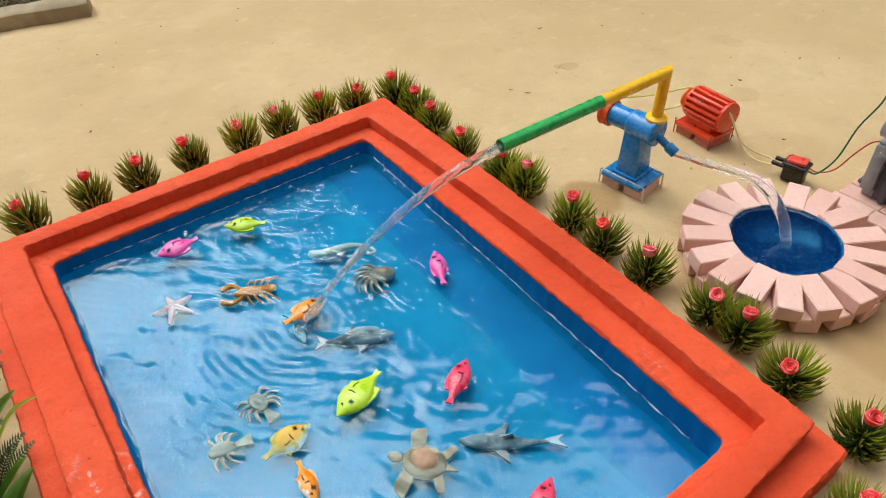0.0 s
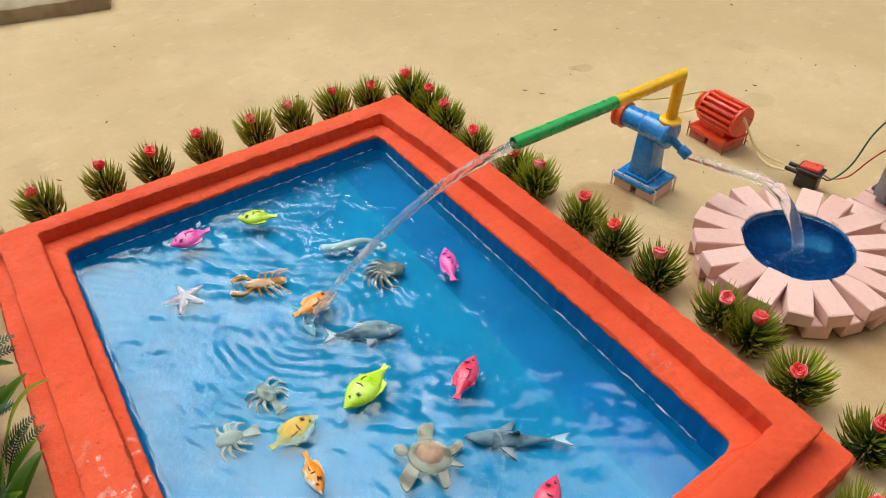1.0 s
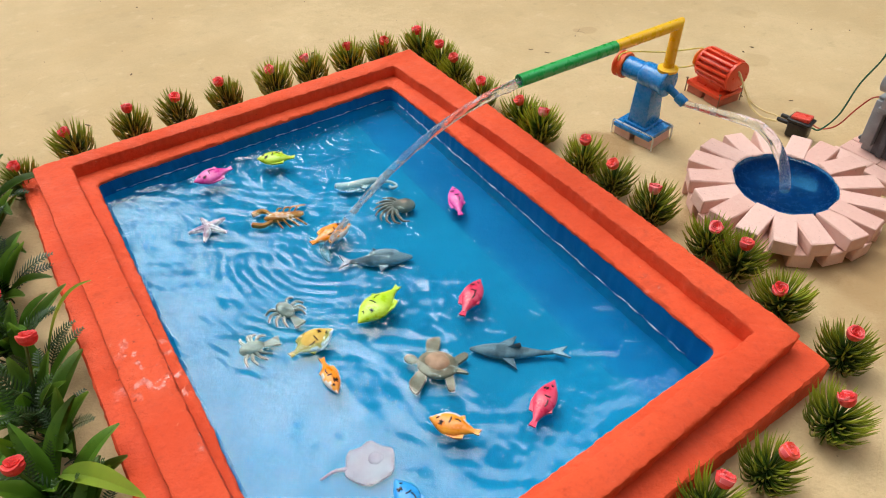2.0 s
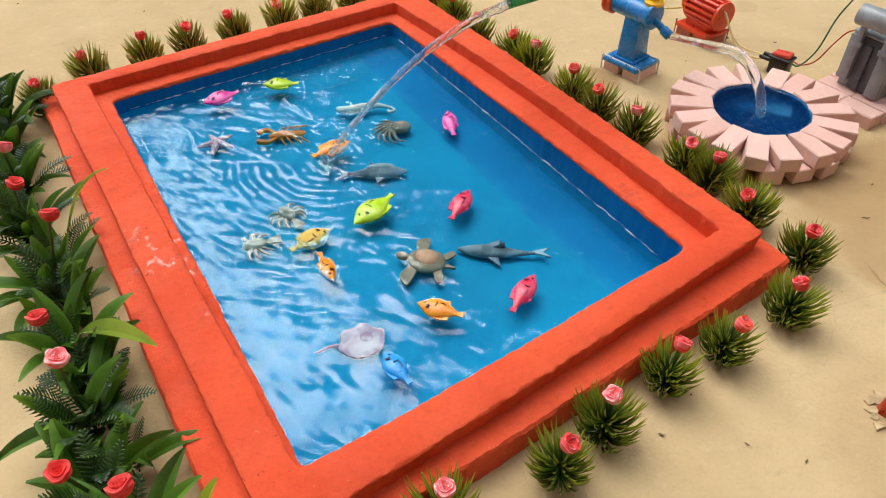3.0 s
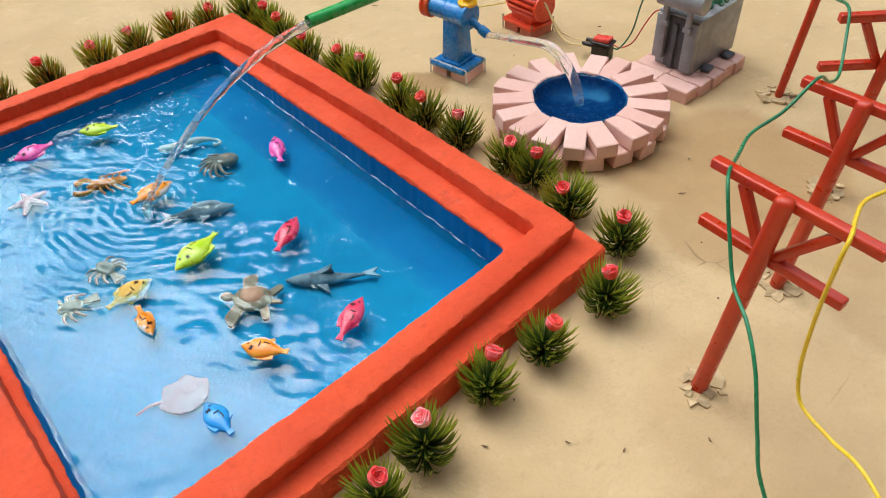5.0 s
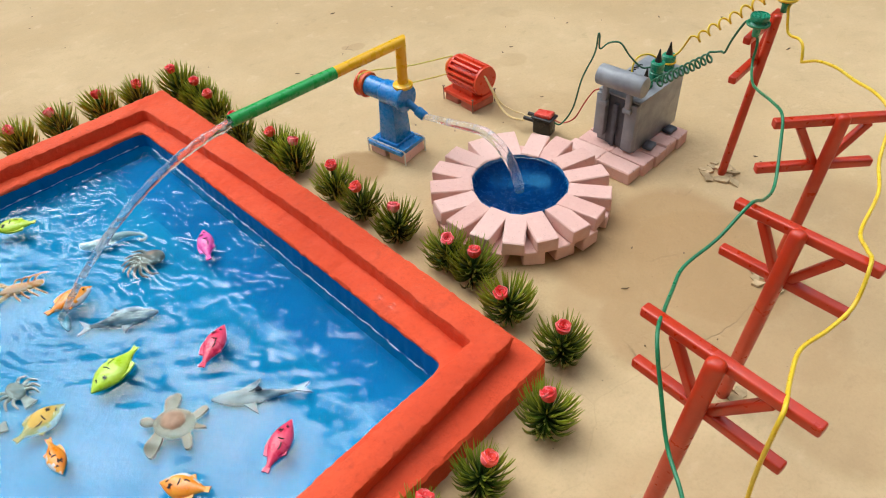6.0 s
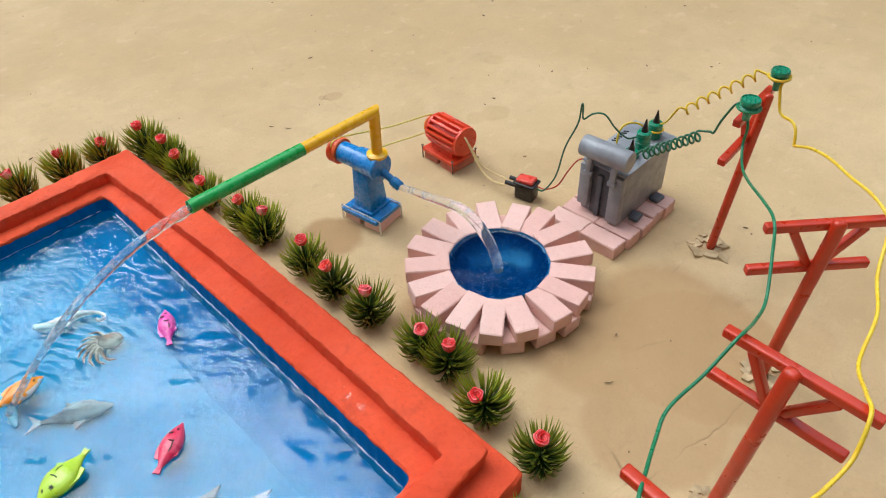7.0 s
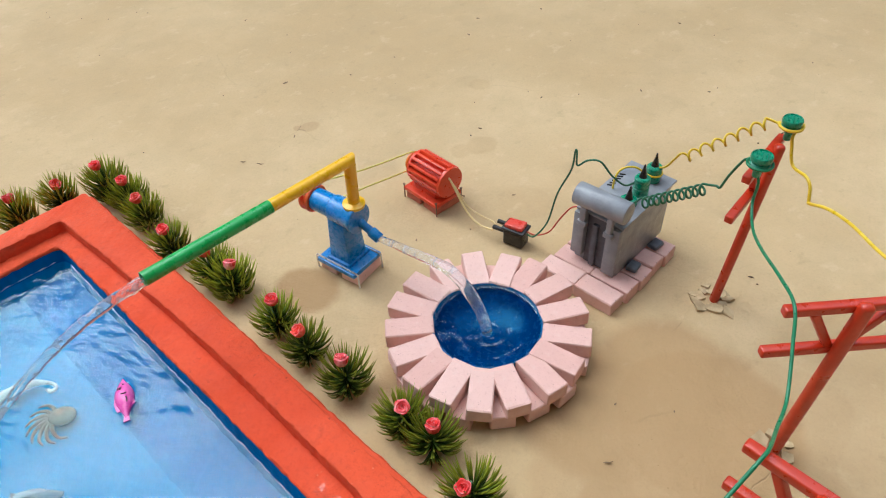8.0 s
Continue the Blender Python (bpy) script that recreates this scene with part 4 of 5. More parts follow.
# ---- brick well with a blue bowl ----
def brick_mesh(seed, material=BRICK, sx=0.037, sy=0.0182, sz=0.0132):
    q = random.Random(seed)
    bm = bmesh.new()
    box(bm, sx, sy, sz, None, 0.0009, 1.0, 1)
    for v in bm.verts:
        v.co += Vector((q.uniform(-1, 1), q.uniform(-1, 1), q.uniform(-1, 1))) * 0.00035
    return mesh_of("brick", bm, material, smooth=False)


BRICKS = [brick_mesh(s) for s in range(6)]
RED_BRICK = brick_mesh(7, BRICK_RED)
well = thing("brick_well", "round miniature well of pink bricks holding a blue bowl", "well")
WX, WY = 0.1415, 0.1145
r = random.Random(9)
for k, deg in enumerate((49, 26, 8, -12, -36, -60, -82, -100, -124, -144, -164, 176, 157, 134, 113, 92, 72)):
    o = new("brick", BRICKS[k % 6])
    o.parent = well
    a = radians(deg)
    rad = 0.0600 + r.uniform(-0.0012, 0.0012)
    o.matrix_basis = pose(WX + rad * math.cos(a), WY + rad * math.sin(a), 0.0136, r.uniform(-2, 2), r.uniform(-2.5, 2.5), deg + r.uniform(-4, 4))
for k in range(17):
    o = new("brick", BRICKS[(k + 3) % 6])
    o.parent = well
    deg = 60 + 360 * k / 17 + r.uniform(-3, 3)
    a = radians(deg)
    rad = 0.0585 + r.uniform(-0.002, 0.002)
    o.matrix_basis = pose(WX + rad * math.cos(a), WY + rad * math.sin(a), 0.0, 0, 0, deg + r.uniform(-4, 4))
bm = bmesh.new()
lathe(bm, [(0.0005, 0.0085), (0.012, 0.0090), (0.022, 0.0105), (0.031, 0.0140), (0.0370, 0.0185), (0.0398, 0.0225), (0.0405, 0.0248), (0.0414, 0.0262), (0.0420, 0.0258), (0.0418, 0.0236), (0.0405, 0.0130), (0.0350, 0.0035), (0.0240, 0.0012), (0.0005, 0.0012)], pose(WX, WY, 0), 64)
part("bowl", bm, painted("deep_blue_bowl", (0.005, 0.105, 0.26), (0.008, 0.135, 0.32), 0.22, 90, 900, 0.15, 0.0, 0.4), well, "glossy deep blue bowl")
bm = bmesh.new()
rows = []
for i in range(46):
    rad = 0.0402 * (i + 0.02) / 45
    row = []
    for j in range(72):
        a = 2 * math.pi * j / 72
        p = Vector((rad * math.cos(a), rad * math.sin(a)))
        d = (p - Vector((-0.002, -0.004))).length
        h = 0.00040 * math.exp(-d / 0.011) * math.sin(d * 2 * math.pi / 0.0062) + 0.00050 * noise.noise(Vector((p.x * 110, p.y * 110, 0))) + 0.0007 * math.exp(-(0.0402 - rad) / 0.0012)
        row.append(Vector((WX + p.x, WY + p.y, 0.0242 + h)))
    rows.append(row)
loft(bm, rows, flip=True)
tagged(new("well_water", mesh_of("well_water", bm, WELL_WATER)), "dark blue water standing in the bowl", "water", kind="structure")

# the jet between the pump's nozzle and the bowl
bm = bmesh.new()
tube(bm, [p + 0.0004 * Vector((noise.noise(p * 60), noise.noise(p * 60 + Vector((5, 0, 0))), 0)) for p in smooth_path([(0.1371, 0.2250, 0.0502), (0.1368, 0.2060, 0.0545), (0.1366, 0.1885, 0.0582), (0.1366, 0.1650, 0.0632), (0.1366, 0.1500, 0.0650), (0.1368, 0.1360, 0.0606), (0.1368, 0.1265, 0.0530), (0.1368, 0.1180, 0.0425), (0.1370, 0.1125, 0.0300), (0.1370, 0.1105, 0.0215)], 10)],
     lambda t: 0.0027 + 0.0019 * math.sin(math.pi * min(t * 0.74, 1)) + 0.0004 * noise.noise(Vector((t * 7, 3, 0))), 18)
tagged(new("well_jet", mesh_of("well_jet", bm, WELL_STREAM)), "clear arched stream of water between pump and well", "water")


# ---- pump ----
def staple(bm, x, y0, y1, high, r=0.0009):
    tube(bm, [Vector((x, y0, -0.001)), Vector((x, y0, high - 0.001)), Vector((x, y0 + (0.001 if y1 > y0 else -0.001), high)), Vector((x, y1 - (0.001 if y1 > y0 else -0.001), high)), Vector((x, y1, high - 0.001)), Vector((x, y1, -0.001))], r, 6)


pump = thing("water_pump", "blue painted toy water pump on bricks with yellow and green pipe", "pump", pose(0.1305, 0.2615, 0, 0, 0, 7))
bm = bmesh.new()
box(bm, 0.036, 0.042, 0.0045, pose(0, 0, 0.0098), 0.0008)
part("base_plate", bm, PUMP_BLUE, pump)
for k, y in enumerate((-0.0115, 0.0115)):
    o = new("brick", BRICKS[k])
    o.parent = pump
    o.matrix_basis = pose(0.001, y, -0.0005, 0, 0, 3 - 5 * k) @ Matrix.Diagonal((0.86, 1.05, 0.78, 1))
bm = bmesh.new()
box(bm, 0.0270, 0.0250, 0.0030, pose(0, 0, 0.0142), 0.0005)
box(bm, 0.0225, 0.0210, 0.044, pose(0, 0, 0.0168), 0.0008, 0.82)
part("neck", bm, PUMP_BLUE, pump)
bm = bmesh.new()
along = pose(0, 0, 0.0640, -90, 0, 0)
lathe(bm, [(0.0095, -0.0197), (0.0126, -0.0193), (0.0131, -0.0183), (0.0130, -0.0160), (0.0118, -0.0145), (0.0114, 0.006), (0.0112, 0.0075), (0.0098, 0.009), (0.0098, 0.027), (0.009, 0.0275)], along, 36)
part("body", bm, PUMP_BLUE, pump)
bm = bmesh.new()
lathe(bm, [(0.004, 0.0272), (0.0118, 0.0275), (0.0124, 0.0285), (0.0124, 0.0300), (0.0102, 0.0312), (0.0102, 0.0335), (0.0124, 0.0348), (0.0124, 0.0365), (0.0112, 0.0375), (0.003, 0.0376)], along, 36)
part("pulley", bm, CAP_RED, pump, "orange-red grooved pulley cap")
bm = bmesh.new()
root, tip = Vector((0.001, -0.0180, 0.0600)), Vector((0.0020, -0.0375, 0.0500))
nz = Matrix.Translation(root) @ (tip - root).to_track_quat("Z", "Y").to_matrix().to_4x4()
lathe(bm, [(0.0036, 0.0), (0.0040, 0.0030), (0.0034, 0.0045), (0.0034, 0.0120), (0.0044, 0.0125), (0.0046, 0.0133), (0.0046, 0.0213), (0.0042, 0.0219), (0.0034, 0.0219), (0.0034, 0.014)], nz, 24)
part("nozzle", bm, PUMP_BLUE, pump)
for x in (-0.0155, 0.0150):
    bm = bmesh.new()
    staple(bm, x, -0.0235, 0.0235, 0.0150)
    part("wire_clamp", bm, STEEL, pump, "bright wire clamp")
bm = bmesh.new()
lathe(bm, [(0.0060, 0.0735), (0.0090, 0.0742), (0.0093, 0.0752), (0.0093, 0.0768), (0.0062, 0.0778), (0.0052, 0.0782)], pose(0.0022, -0.0135, 0), 30)
part("flange", bm, YELLOW, pump, "yellow pipe flange")
# pipes run in the world's axes: turn back by the pump's own angle
inv = pump.matrix_basis.inverted()


def pipe(name, a, b, r, material, label, hollow=True):
    a, b = Vector(a), Vector(b)
    bm = bmesh.new()
    L = (b - a).length
    prof = [(r - 0.0009, 0.0), (r, 0.0), (r, L), (r - 0.0009, L)]
    if hollow:
        prof = prof + [(r - 0.0009, L - 0.02), (0.0004, L - 0.0201)]
    lathe(bm, prof, Matrix.Translation(a) @ (b - a).to_track_quat("Z", "Y").to_matrix().to_4x4(), 28)
    o = part(name, bm, material, pump, label)
    o.matrix_basis = inv
    return o


def mitred_pipe(name, a, c, b, r, material, label):
    """A pipe with one sharp mitred bend at c."""
    a, b, c = Vector(a), Vector(b), Vector(c)
    d1, d2 = (c - a).normalized(), (b - c).normalized()
    side = d1.cross(d2).normalized()
    bm = bmesh.new()
    rows = []
    for centre, d in ((a, d1), (c - d1 * r * 1.02, d1), (c, None), (c + d2 * r * 1.02, d2), (b, d2)):
        if d is None:
            across = (d1 - d2).normalized() / math.cos(0.5 * d1.angle(d2))
        else:
            across = d.cross(side) * -1
            across = across if across.dot(d1 - d2) > 0 else -across
        rows.append([centre + r * (math.cos(2 * math.pi * k / 28) * side + math.sin(2 * math.pi * k / 28) * across) for k in range(28)])
    loft(bm, rows, close=True)
    bmesh.ops.recalc_face_normals(bm, faces=bm.faces[:])
    o = part(name, bm, material, pump, label)
    o.matrix_basis = inv
    return o


mitred_pipe("yellow_pipe", (0.1344, 0.2484, 0.0745), (0.1358, 0.2480, 0.1175), (0.0610, 0.2492, 0.1180), 0.0048, YELLOW, "yellow bent delivery pipe")
pipe("green_pipe", (0.0625, 0.2492, 0.1180), (-0.0360, 0.2520, 0.1185), 0.0051, GREEN, "green delivery pipe with open end")

# ---- motor ----
motor = thing("electric_motor", "red finned toy motor nailed down on small bricks", "motor", pose(0.2460, 0.2715, 0, 0, 0, -3))
bm = bmesh.new()
box(bm, 0.0335, 0.0450, 0.0042, pose(0, 0, 0.0085), 0.0007)
part("base_plate", bm, MOTOR_RED, motor)
for k, y in enumerate((-0.0120, 0.0120)):
    o = new("brick", RED_BRICK)
    o.parent = motor
    o.matrix_basis = pose(0.0, y, -0.0005, 0, 0, 4 * k - 2) @ Matrix.Diagonal((0.80, 1.08, 0.70, 1))
bm = bmesh.new()
box(bm, 0.020, 0.030, 0.010, pose(0, 0, 0.012), 0.0008)
part("saddle", bm, MOTOR_RED, motor)
along = pose(0.001, -0.002, 0.0310, -90, 0, 0)
bm = bmesh.new()
lathe(bm, [(0.0125, -0.0225), (0.0152, -0.0222), (0.0152, -0.019), (0.0112, -0.0185), (0.0112, 0.0185), (0.0150, 0.019), (0.0150, 0.0215), (0.010, 0.022)], along, 40)
part("housing", bm, MOTOR_RED, motor)
for k in range(16):
    a = 2 * math.pi * (k + 0.5) / 16
    bm = bmesh.new()
    box(bm, 0.0029, 0.0392, 0.0056, None, 0.0006)
    o = part("fin", bm, MOTOR_RED, motor)
    o.matrix_basis = pose(0.001, -0.002, 0.0310) @ Matrix.Rotation(a, 4, "Y") @ pose(0, 0, 0.0108)
bm = bmesh.new()
lathe(bm, [(0.003, 0.0215), (0.0095, 0.0218), (0.0100, 0.023), (0.0082, 0.0245), (0.0082, 0.0262), (0.0100, 0.0275), (0.0100, 0.029), (0.003, 0.0295)], along, 30)
part("pulley", bm, ORANGE, motor, "orange grooved pulley")
for x, y in ((-0.0155, -0.021), (0.0155, -0.021), (-0.0155, 0.021), (0.0155, 0.021)):
    bm = bmesh.new()
    lathe(bm, [(0.0002, -0.003), (0.0006, -0.001), (0.0006, 0.0148), (0.0014, 0.0150), (0.0014, 0.0155)], pose(x * 1.06, y * 1.06, 0, 0, 0, 0), 8)
    part("nail", bm, RUST, motor, "rusty nail")
# drive belt of thread
top_a, top_b = Vector((0.2475, 0.2975, 0.0425)), Vector((0.1265, 0.2940, 0.0755))
bm = bmesh.new()
tube(bm, smooth_path([top_a, top_a.lerp(top_b, 0.5) - Vector((0, 0, 0.002)), top_b, (0.1195, 0.2935, 0.064), (0.1265, 0.2940, 0.0525), (0.19, 0.2955, 0.037), (0.2475, 0.2975, 0.0240), (0.2560, 0.2975, 0.033), top_a], 8), 0.00075, 6)
tagged(new("drive_belt", mesh_of("drive_belt", bm, THREAD)), "thin yellow thread belt between motor and pump", "belt")

# ---- switch ----
switch = thing("rocker_switch", "black rocker switch with red key and wired ends", "switch", pose(0.2490, 0.1720, 0, 0, 0, -80))
bm = bmesh.new()
box(bm, 0.0195, 0.0140, 0.0165, pose(0, 0, -0.0005), 0.0022, 1.0, 3)
part("housing", bm, BLACK, switch)
bm = bmesh.new()
box(bm, 0.0225, 0.0165, 0.0028, pose(0, 0, 0.0160), 0.0013, 1.0, 3)
part("bezel", bm, BLACK, switch)
bm = bmesh.new()
box(bm, 0.0175, 0.0115, 0.0042, pose(0, 0, 0.0182, 0, -6, 0), 0.0012)
part("rocker", bm, ROCKER, switch, "red rocker key")
for y in (-0.0042, 0.0046):
    bm = bmesh.new()
    lathe(bm, [(0.0010, 0.0), (0.0021, 0.0003), (0.0021, 0.011), (0.0012, 0.0115)], pose(-0.0095, y, 0.0125, 0, -90, 0), 14)
    part("terminal", bm, BLACK, switch)

# ---- transformer on its brick plinth ----
plinth = thing("brick_plinth", "low plinth of pink bricks under the transformer", "plinth")
r = random.Random(21)
for i in range(5):
    for j in range(2):
        o = new("brick", BRICKS[(i * 2 + j) % 6])
        o.parent = plinth
        o.matrix_basis = pose(0.2385 + 0.0192 * i + r.uniform(-0.0006, 0.0006), 0.0750 + 0.0372 * j + r.uniform(-0.001, 0.001) + (0.002 if i == 0 else 0), -0.0008, 0, 0, 90 + r.uniform(-2, 2)) @ Matrix.Diagonal((0.98, 1.0, 0.96, 1))

trafo = thing("toy_transformer", "grey painted toy transformer with tank and green insulators", "transformer", pose(0.2960, 0.0960, 0.0119))
bm = bmesh.new()
box(bm, 0.0720, 0.0415, 0.0525, pose(-0.0005, 0, 0), 0.0008)
part("case", bm, TRAFO, trafo)
bm = bmesh.new()
box(bm, 0.0815, 0.0440, 0.0022, pose(0.0010, 0, 0.0523), 0.0006)
part("lid", bm, TRAFO, trafo)
for y, w, high in ((-0.0150, 0.0120, 0.0490), (0.0165, 0.0105, 0.0430)):
    bm = bmesh.new()
    box(bm, 0.0070, w, high, pose(-0.0390, y, 0.0515 - high), 0.0007)
    part("front_rib", bm, TRAFO, trafo)
# panel between the ribs: the recess's shade is put into its dark grey
bm = bmesh.new()
box(bm, 0.0016, 0.0200, 0.0500, pose(-0.0370, 0.0010, 0.0008), 0.0003)
part("recess", bm, TRAFO_DARK, trafo, "recessed front panel darkened for its shade")
bm = bmesh.new()
box(bm, 0.0050, 0.0048, 0.0440, pose(-0.0382, 0.0022, 0.0012), 0.0006)
part("front_rib", bm, TRAFO_DARK, trafo, "narrow dark middle rib")
for y in (-0.0120, 0.0125):
    bm = bmesh.new()
    box(bm, 0.0046, 0.0052, 0.0200, pose(-0.0432, y, 0.0450), 0.0008)
    part("tank_bracket", bm, TRAFO, trafo)
    bm = bmesh.new()
    box(bm, 0.0050, 0.0086, 0.0050, pose(-0.0436, y, 0.0428), 0.0012)
    part("bracket_foot", bm, TRAFO, trafo)
bm = bmesh.new()
lathe(bm, [(0.0080, -0.0228), (0.0090, -0.0224), (0.0094, -0.0216), (0.0094, 0.0216), (0.0090, 0.0224), (0.0080, 0.0228)], pose(-0.0400, -0.001, 0.0700, -90, 0, 3), 36)
part("tank", bm, TRAFO, trafo, "grey cylindrical tank")
for x, y, rz in ((-0.019, -0.0262, 6), (0.0165, -0.0262, -4), (0.0165, 0.0262, 0), (-0.019, 0.0262, 0)):
    bm = bmesh.new()
    box(bm, 0.0130, 0.0100, 0.0042, None, 0.0018, 0.94, 3)
    part("foot", bm, TRAFO_DARK, trafo, "dark grey foot", pose(x, y, 0.0001, 0, 0, rz))


def bushing(x, y, high, rad):
    x, y = x - 0.2960, y - 0.0960
    bm = bmesh.new()
    lathe(bm, [(rad * 0.9, 0.0), (rad, 0.0008), (rad, high * 0.42), (rad * 0.88, high * 0.46), (rad * 0.88, high * 0.56), (rad, high * 0.60), (rad, high - 0.001), (rad * 0.85, high), (rad * 0.5, high + 0.0003)], pose(x, y, 0.0543), 26)
    o = part("insulator", bm, CAP_GREEN, trafo, "green capped insulator")
    bm = bmesh.new()
    lathe(bm, [(0.0034, high), (0.0030, high + 0.0010), (0.0012, high + 0.0085), (0.0006, high + 0.0120)], pose(x, y, 0.0543), 14)
    part("spike", bm, BLACK, o, "black pointed tip")


bushing(0.2850, 0.0885, 0.0055, 0.0070)
bushing(0.3020, 0.0880, 0.0175, 0.0064)
bushing(0.3245, 0.0900, 0.0150, 0.0064)
# small black bars added for a row of dark dashes on the lid
for k in range(6):
    bm = bmesh.new()
    box(bm, 0.0011, 0.0050, 0.0008, None, 0.0002)
    part("lid_bar", bm, BLACK, trafo, "", pose(0.0000 + 0.0038 * k, 0.0165, 0.0546, 0, 0, 28))


# ---- posts ----
def bar(name, a, b, wide, parent, label="", tall=None, spin=0.0):
    """A hand-painted wooden bar from a to b."""
    a, b = Vector(a), Vector(b)
    bm = bmesh.new()
    L = (b - a).length
    box(bm, wide, tall or wide, L, None, min(wide, tall or wide) * (0.40 if name == "post" else 0.20), 1.0, 4 if name == "post" else 3)
    for v in bm.verts:
        s = noise.noise(Vector((v.co.z * 60 + L * 99, v.co.x * 300, v.co.y * 300)))
        v.co.x += 0.0003 * s
        v.co.y -= 0.0003 * s
    return part(name, bm, POST, parent, label, Matrix.Translation(a) @ (b - a).to_track_quat("Z", "Y").to_matrix().to_4x4() @ pose(0, 0, 0, 0, 0, spin))


def pole(foot, head, arm_dir, upper, lower, up_z, low_z, wide, label, back=0.0055):
    """A leaning post with two crossarms behind it and a pair of slanting braces."""
    ob = thing("power_pole", label, "pole", pose(foot[0], foot[1], 0), "toy power poles")
    f, h = Vector((0, 0, -0.006)), Vector((head[0] - foot[0], head[1] - foot[1], head[2]))
    post = bar("post", f, h, wide, ob, "", wide * 0.92, arm_dir)
    c, s = math.cos(radians(arm_dir)), math.sin(radians(arm_dir))
    off = Vector((-s, c, 0)) * back
    if off.dot(Vector((1, 0.55, 0))) < 0:
        off = -off
    axis = Vector((c, s, 0))

    def on(z):
        return f.lerp(h, (z + 0.006) / (h.z + 0.006)) + off

    for (a, b), z in ((upper, up_z), (lower, low_z)):
        p = on(z)
        bar("crossarm", p + axis * a, p + axis * b, 0.0062, ob, "", 0.0060)
    for sgn, (a, b) in ((-1, upper), (1, upper)):
        reach = (a if sgn < 0 else b) * 0.56
        bar("brace", on(low_z - 0.001) + axis * sgn * 0.002, on(up_z - 0.003) + axis * reach, 0.0052, ob, "", 0.0050)
    return ob


RED_POLE = "glossy brown-red wooden toy power pole with two crossarms and braces"
pole((-0.0326, -0.1245), (-0.0310, -0.1360, 0.155), -96, (-0.043, 0.047), (-0.039, 0.043), 0.1495, 0.1130, 0.0094, RED_POLE)
pole((0.0785, -0.1142), (0.0755, -0.1245, 0.152), -93, (-0.038, 0.042), (-0.037, 0.039), 0.1465, 0.1110, 0.0088, RED_POLE)
pole((0.2000, -0.0890), (0.1985, -0.0975, 0.152), -43, (-0.041, 0.039), (-0.042, 0.036), 0.1450, 0.1090, 0.0080, RED_POLE)
last = pole((0.3000, 0.0062), (0.3075, -0.0022, 0.152), 3, (-0.040, 0.022), (-0.044, 0.018), 0.1440, 0.1125, 0.0072, "glossy brown-red wooden pole carrying two green insulators", -0.0050)


def cap_insulator(x, y, z, rad, label):
    ob = thing("line_insulator", label, "insulator", pose(x, y, z))
    bm = bmesh.new()
    lathe(bm, [(rad * 0.34, -0.0085), (rad * 0.40, -0.0080), (rad * 0.46, -0.0012), (rad * 0.92, 0.0002), (rad * 0.98, 0.0020), (rad * 0.84, 0.0030), (rad * 0.84, 0.0040), (rad * 1.02, 0.0050), (rad * 1.04, 0.0074), (rad * 0.96, 0.0084), (rad * 0.88, 0.0084), (rad * 0.84, 0.0076), (rad * 0.3, 0.0076)], None, 30)
    part("cap", bm, CAP_GREEN, ob)
    for k in range(3):
        bm = bmesh.new()
        box(bm, rad * 1.25, 0.0012, 0.0010, None, 0.0003)
        part("cap_ridge", bm, CAP_GREEN, ob, "", pose(0, (k - 1) * 0.0032, 0.0075, 0, 0, 20))
    return ob


cap_insulator(0.2690, -0.0035, 0.1572, 0.0068, "green plastic cap insulator at the arm's near end")
cap_insulator(0.3225, -0.0005, 0.1562, 0.0066, "green plastic cap insulator at the arm's far end")


def helix(a, b, turns, rad, head, tail, per=14, lead=0.0, hand=1):
    a, b = Vector(a), Vector(b)
    d = (b - a).normalized()
    s = d.cross(Vector((0, 0, 1))).normalized()
    u = s.cross(d)
    pts = [Vector(p) for p in head]
    n = int(turns * per)
    for k in range(n + 1):
        t = k / n
        ang = 2 * math.pi * turns * t + lead
        rr = rad * (0.9 + 0.2 * noise.noise(Vector((t * 9, 1, 0))))
        pts.append(a.lerp(b, t) + rr * (math.cos(ang) * u + hand * math.sin(ang) * s))
    return pts + [Vector(p) for p in tail]


def loop_round(x, y, z, rad, start, sweep, n=10):
    return [(x + rad * math.cos(radians(start + sweep * k / n)), y + rad * math.sin(radians(start + sweep * k / n)), z) for k in range(n + 1)]


# ---- wires ----
near_ring = loop_round(0.2690, -0.0035, 0.1588, 0.0078, 80, 330)
wire("line_wire", near_ring + [(0.2745, 0.0010, 0.1540), (0.2700, -0.0060, 0.1440), (0.2680, -0.0070, 0.1290), (0.2500, -0.0170, 0.1245), (0.2250, -0.0320, 0.1330), (0.1950, -0.0530, 0.1460), (0.1720, -0.0690, 0.1530), (0.1570, -0.0780, 0.1420), (0.1330, -0.0890, 0.1300), (0.1080, -0.0930, 0.1370), (0.0840, -0.0960, 0.1520),
     (0.0740, -0.0955, 0.1530), (0.0540, -0.0920, 0.1420), (0.0260, -0.0890, 0.1400), (0.0060, -0.0940, 0.1410), (-0.0180, -0.1020, 0.1500), (-0.0295, -0.1060, 0.1530), (-0.0390, -0.1120, 0.1500), (-0.0455, -0.1210, 0.1330), (-0.0560, -0.1340, 0.1150), (-0.0700, -0.1500, 0.1120), (-0.0820, -0.1640, 0.1010), (-0.0930, -0.1780, 0.0760), (-0.1010, -0.1900, 0.0560), (-0.1080, -0.2150, 0.0300), (-0.1100, -0.2500, 0.0040), (-0.1300, -0.3000, 0.0016)],
     0.0010, WIRE_GREEN, "green sheathed wire draped over the pole arms")
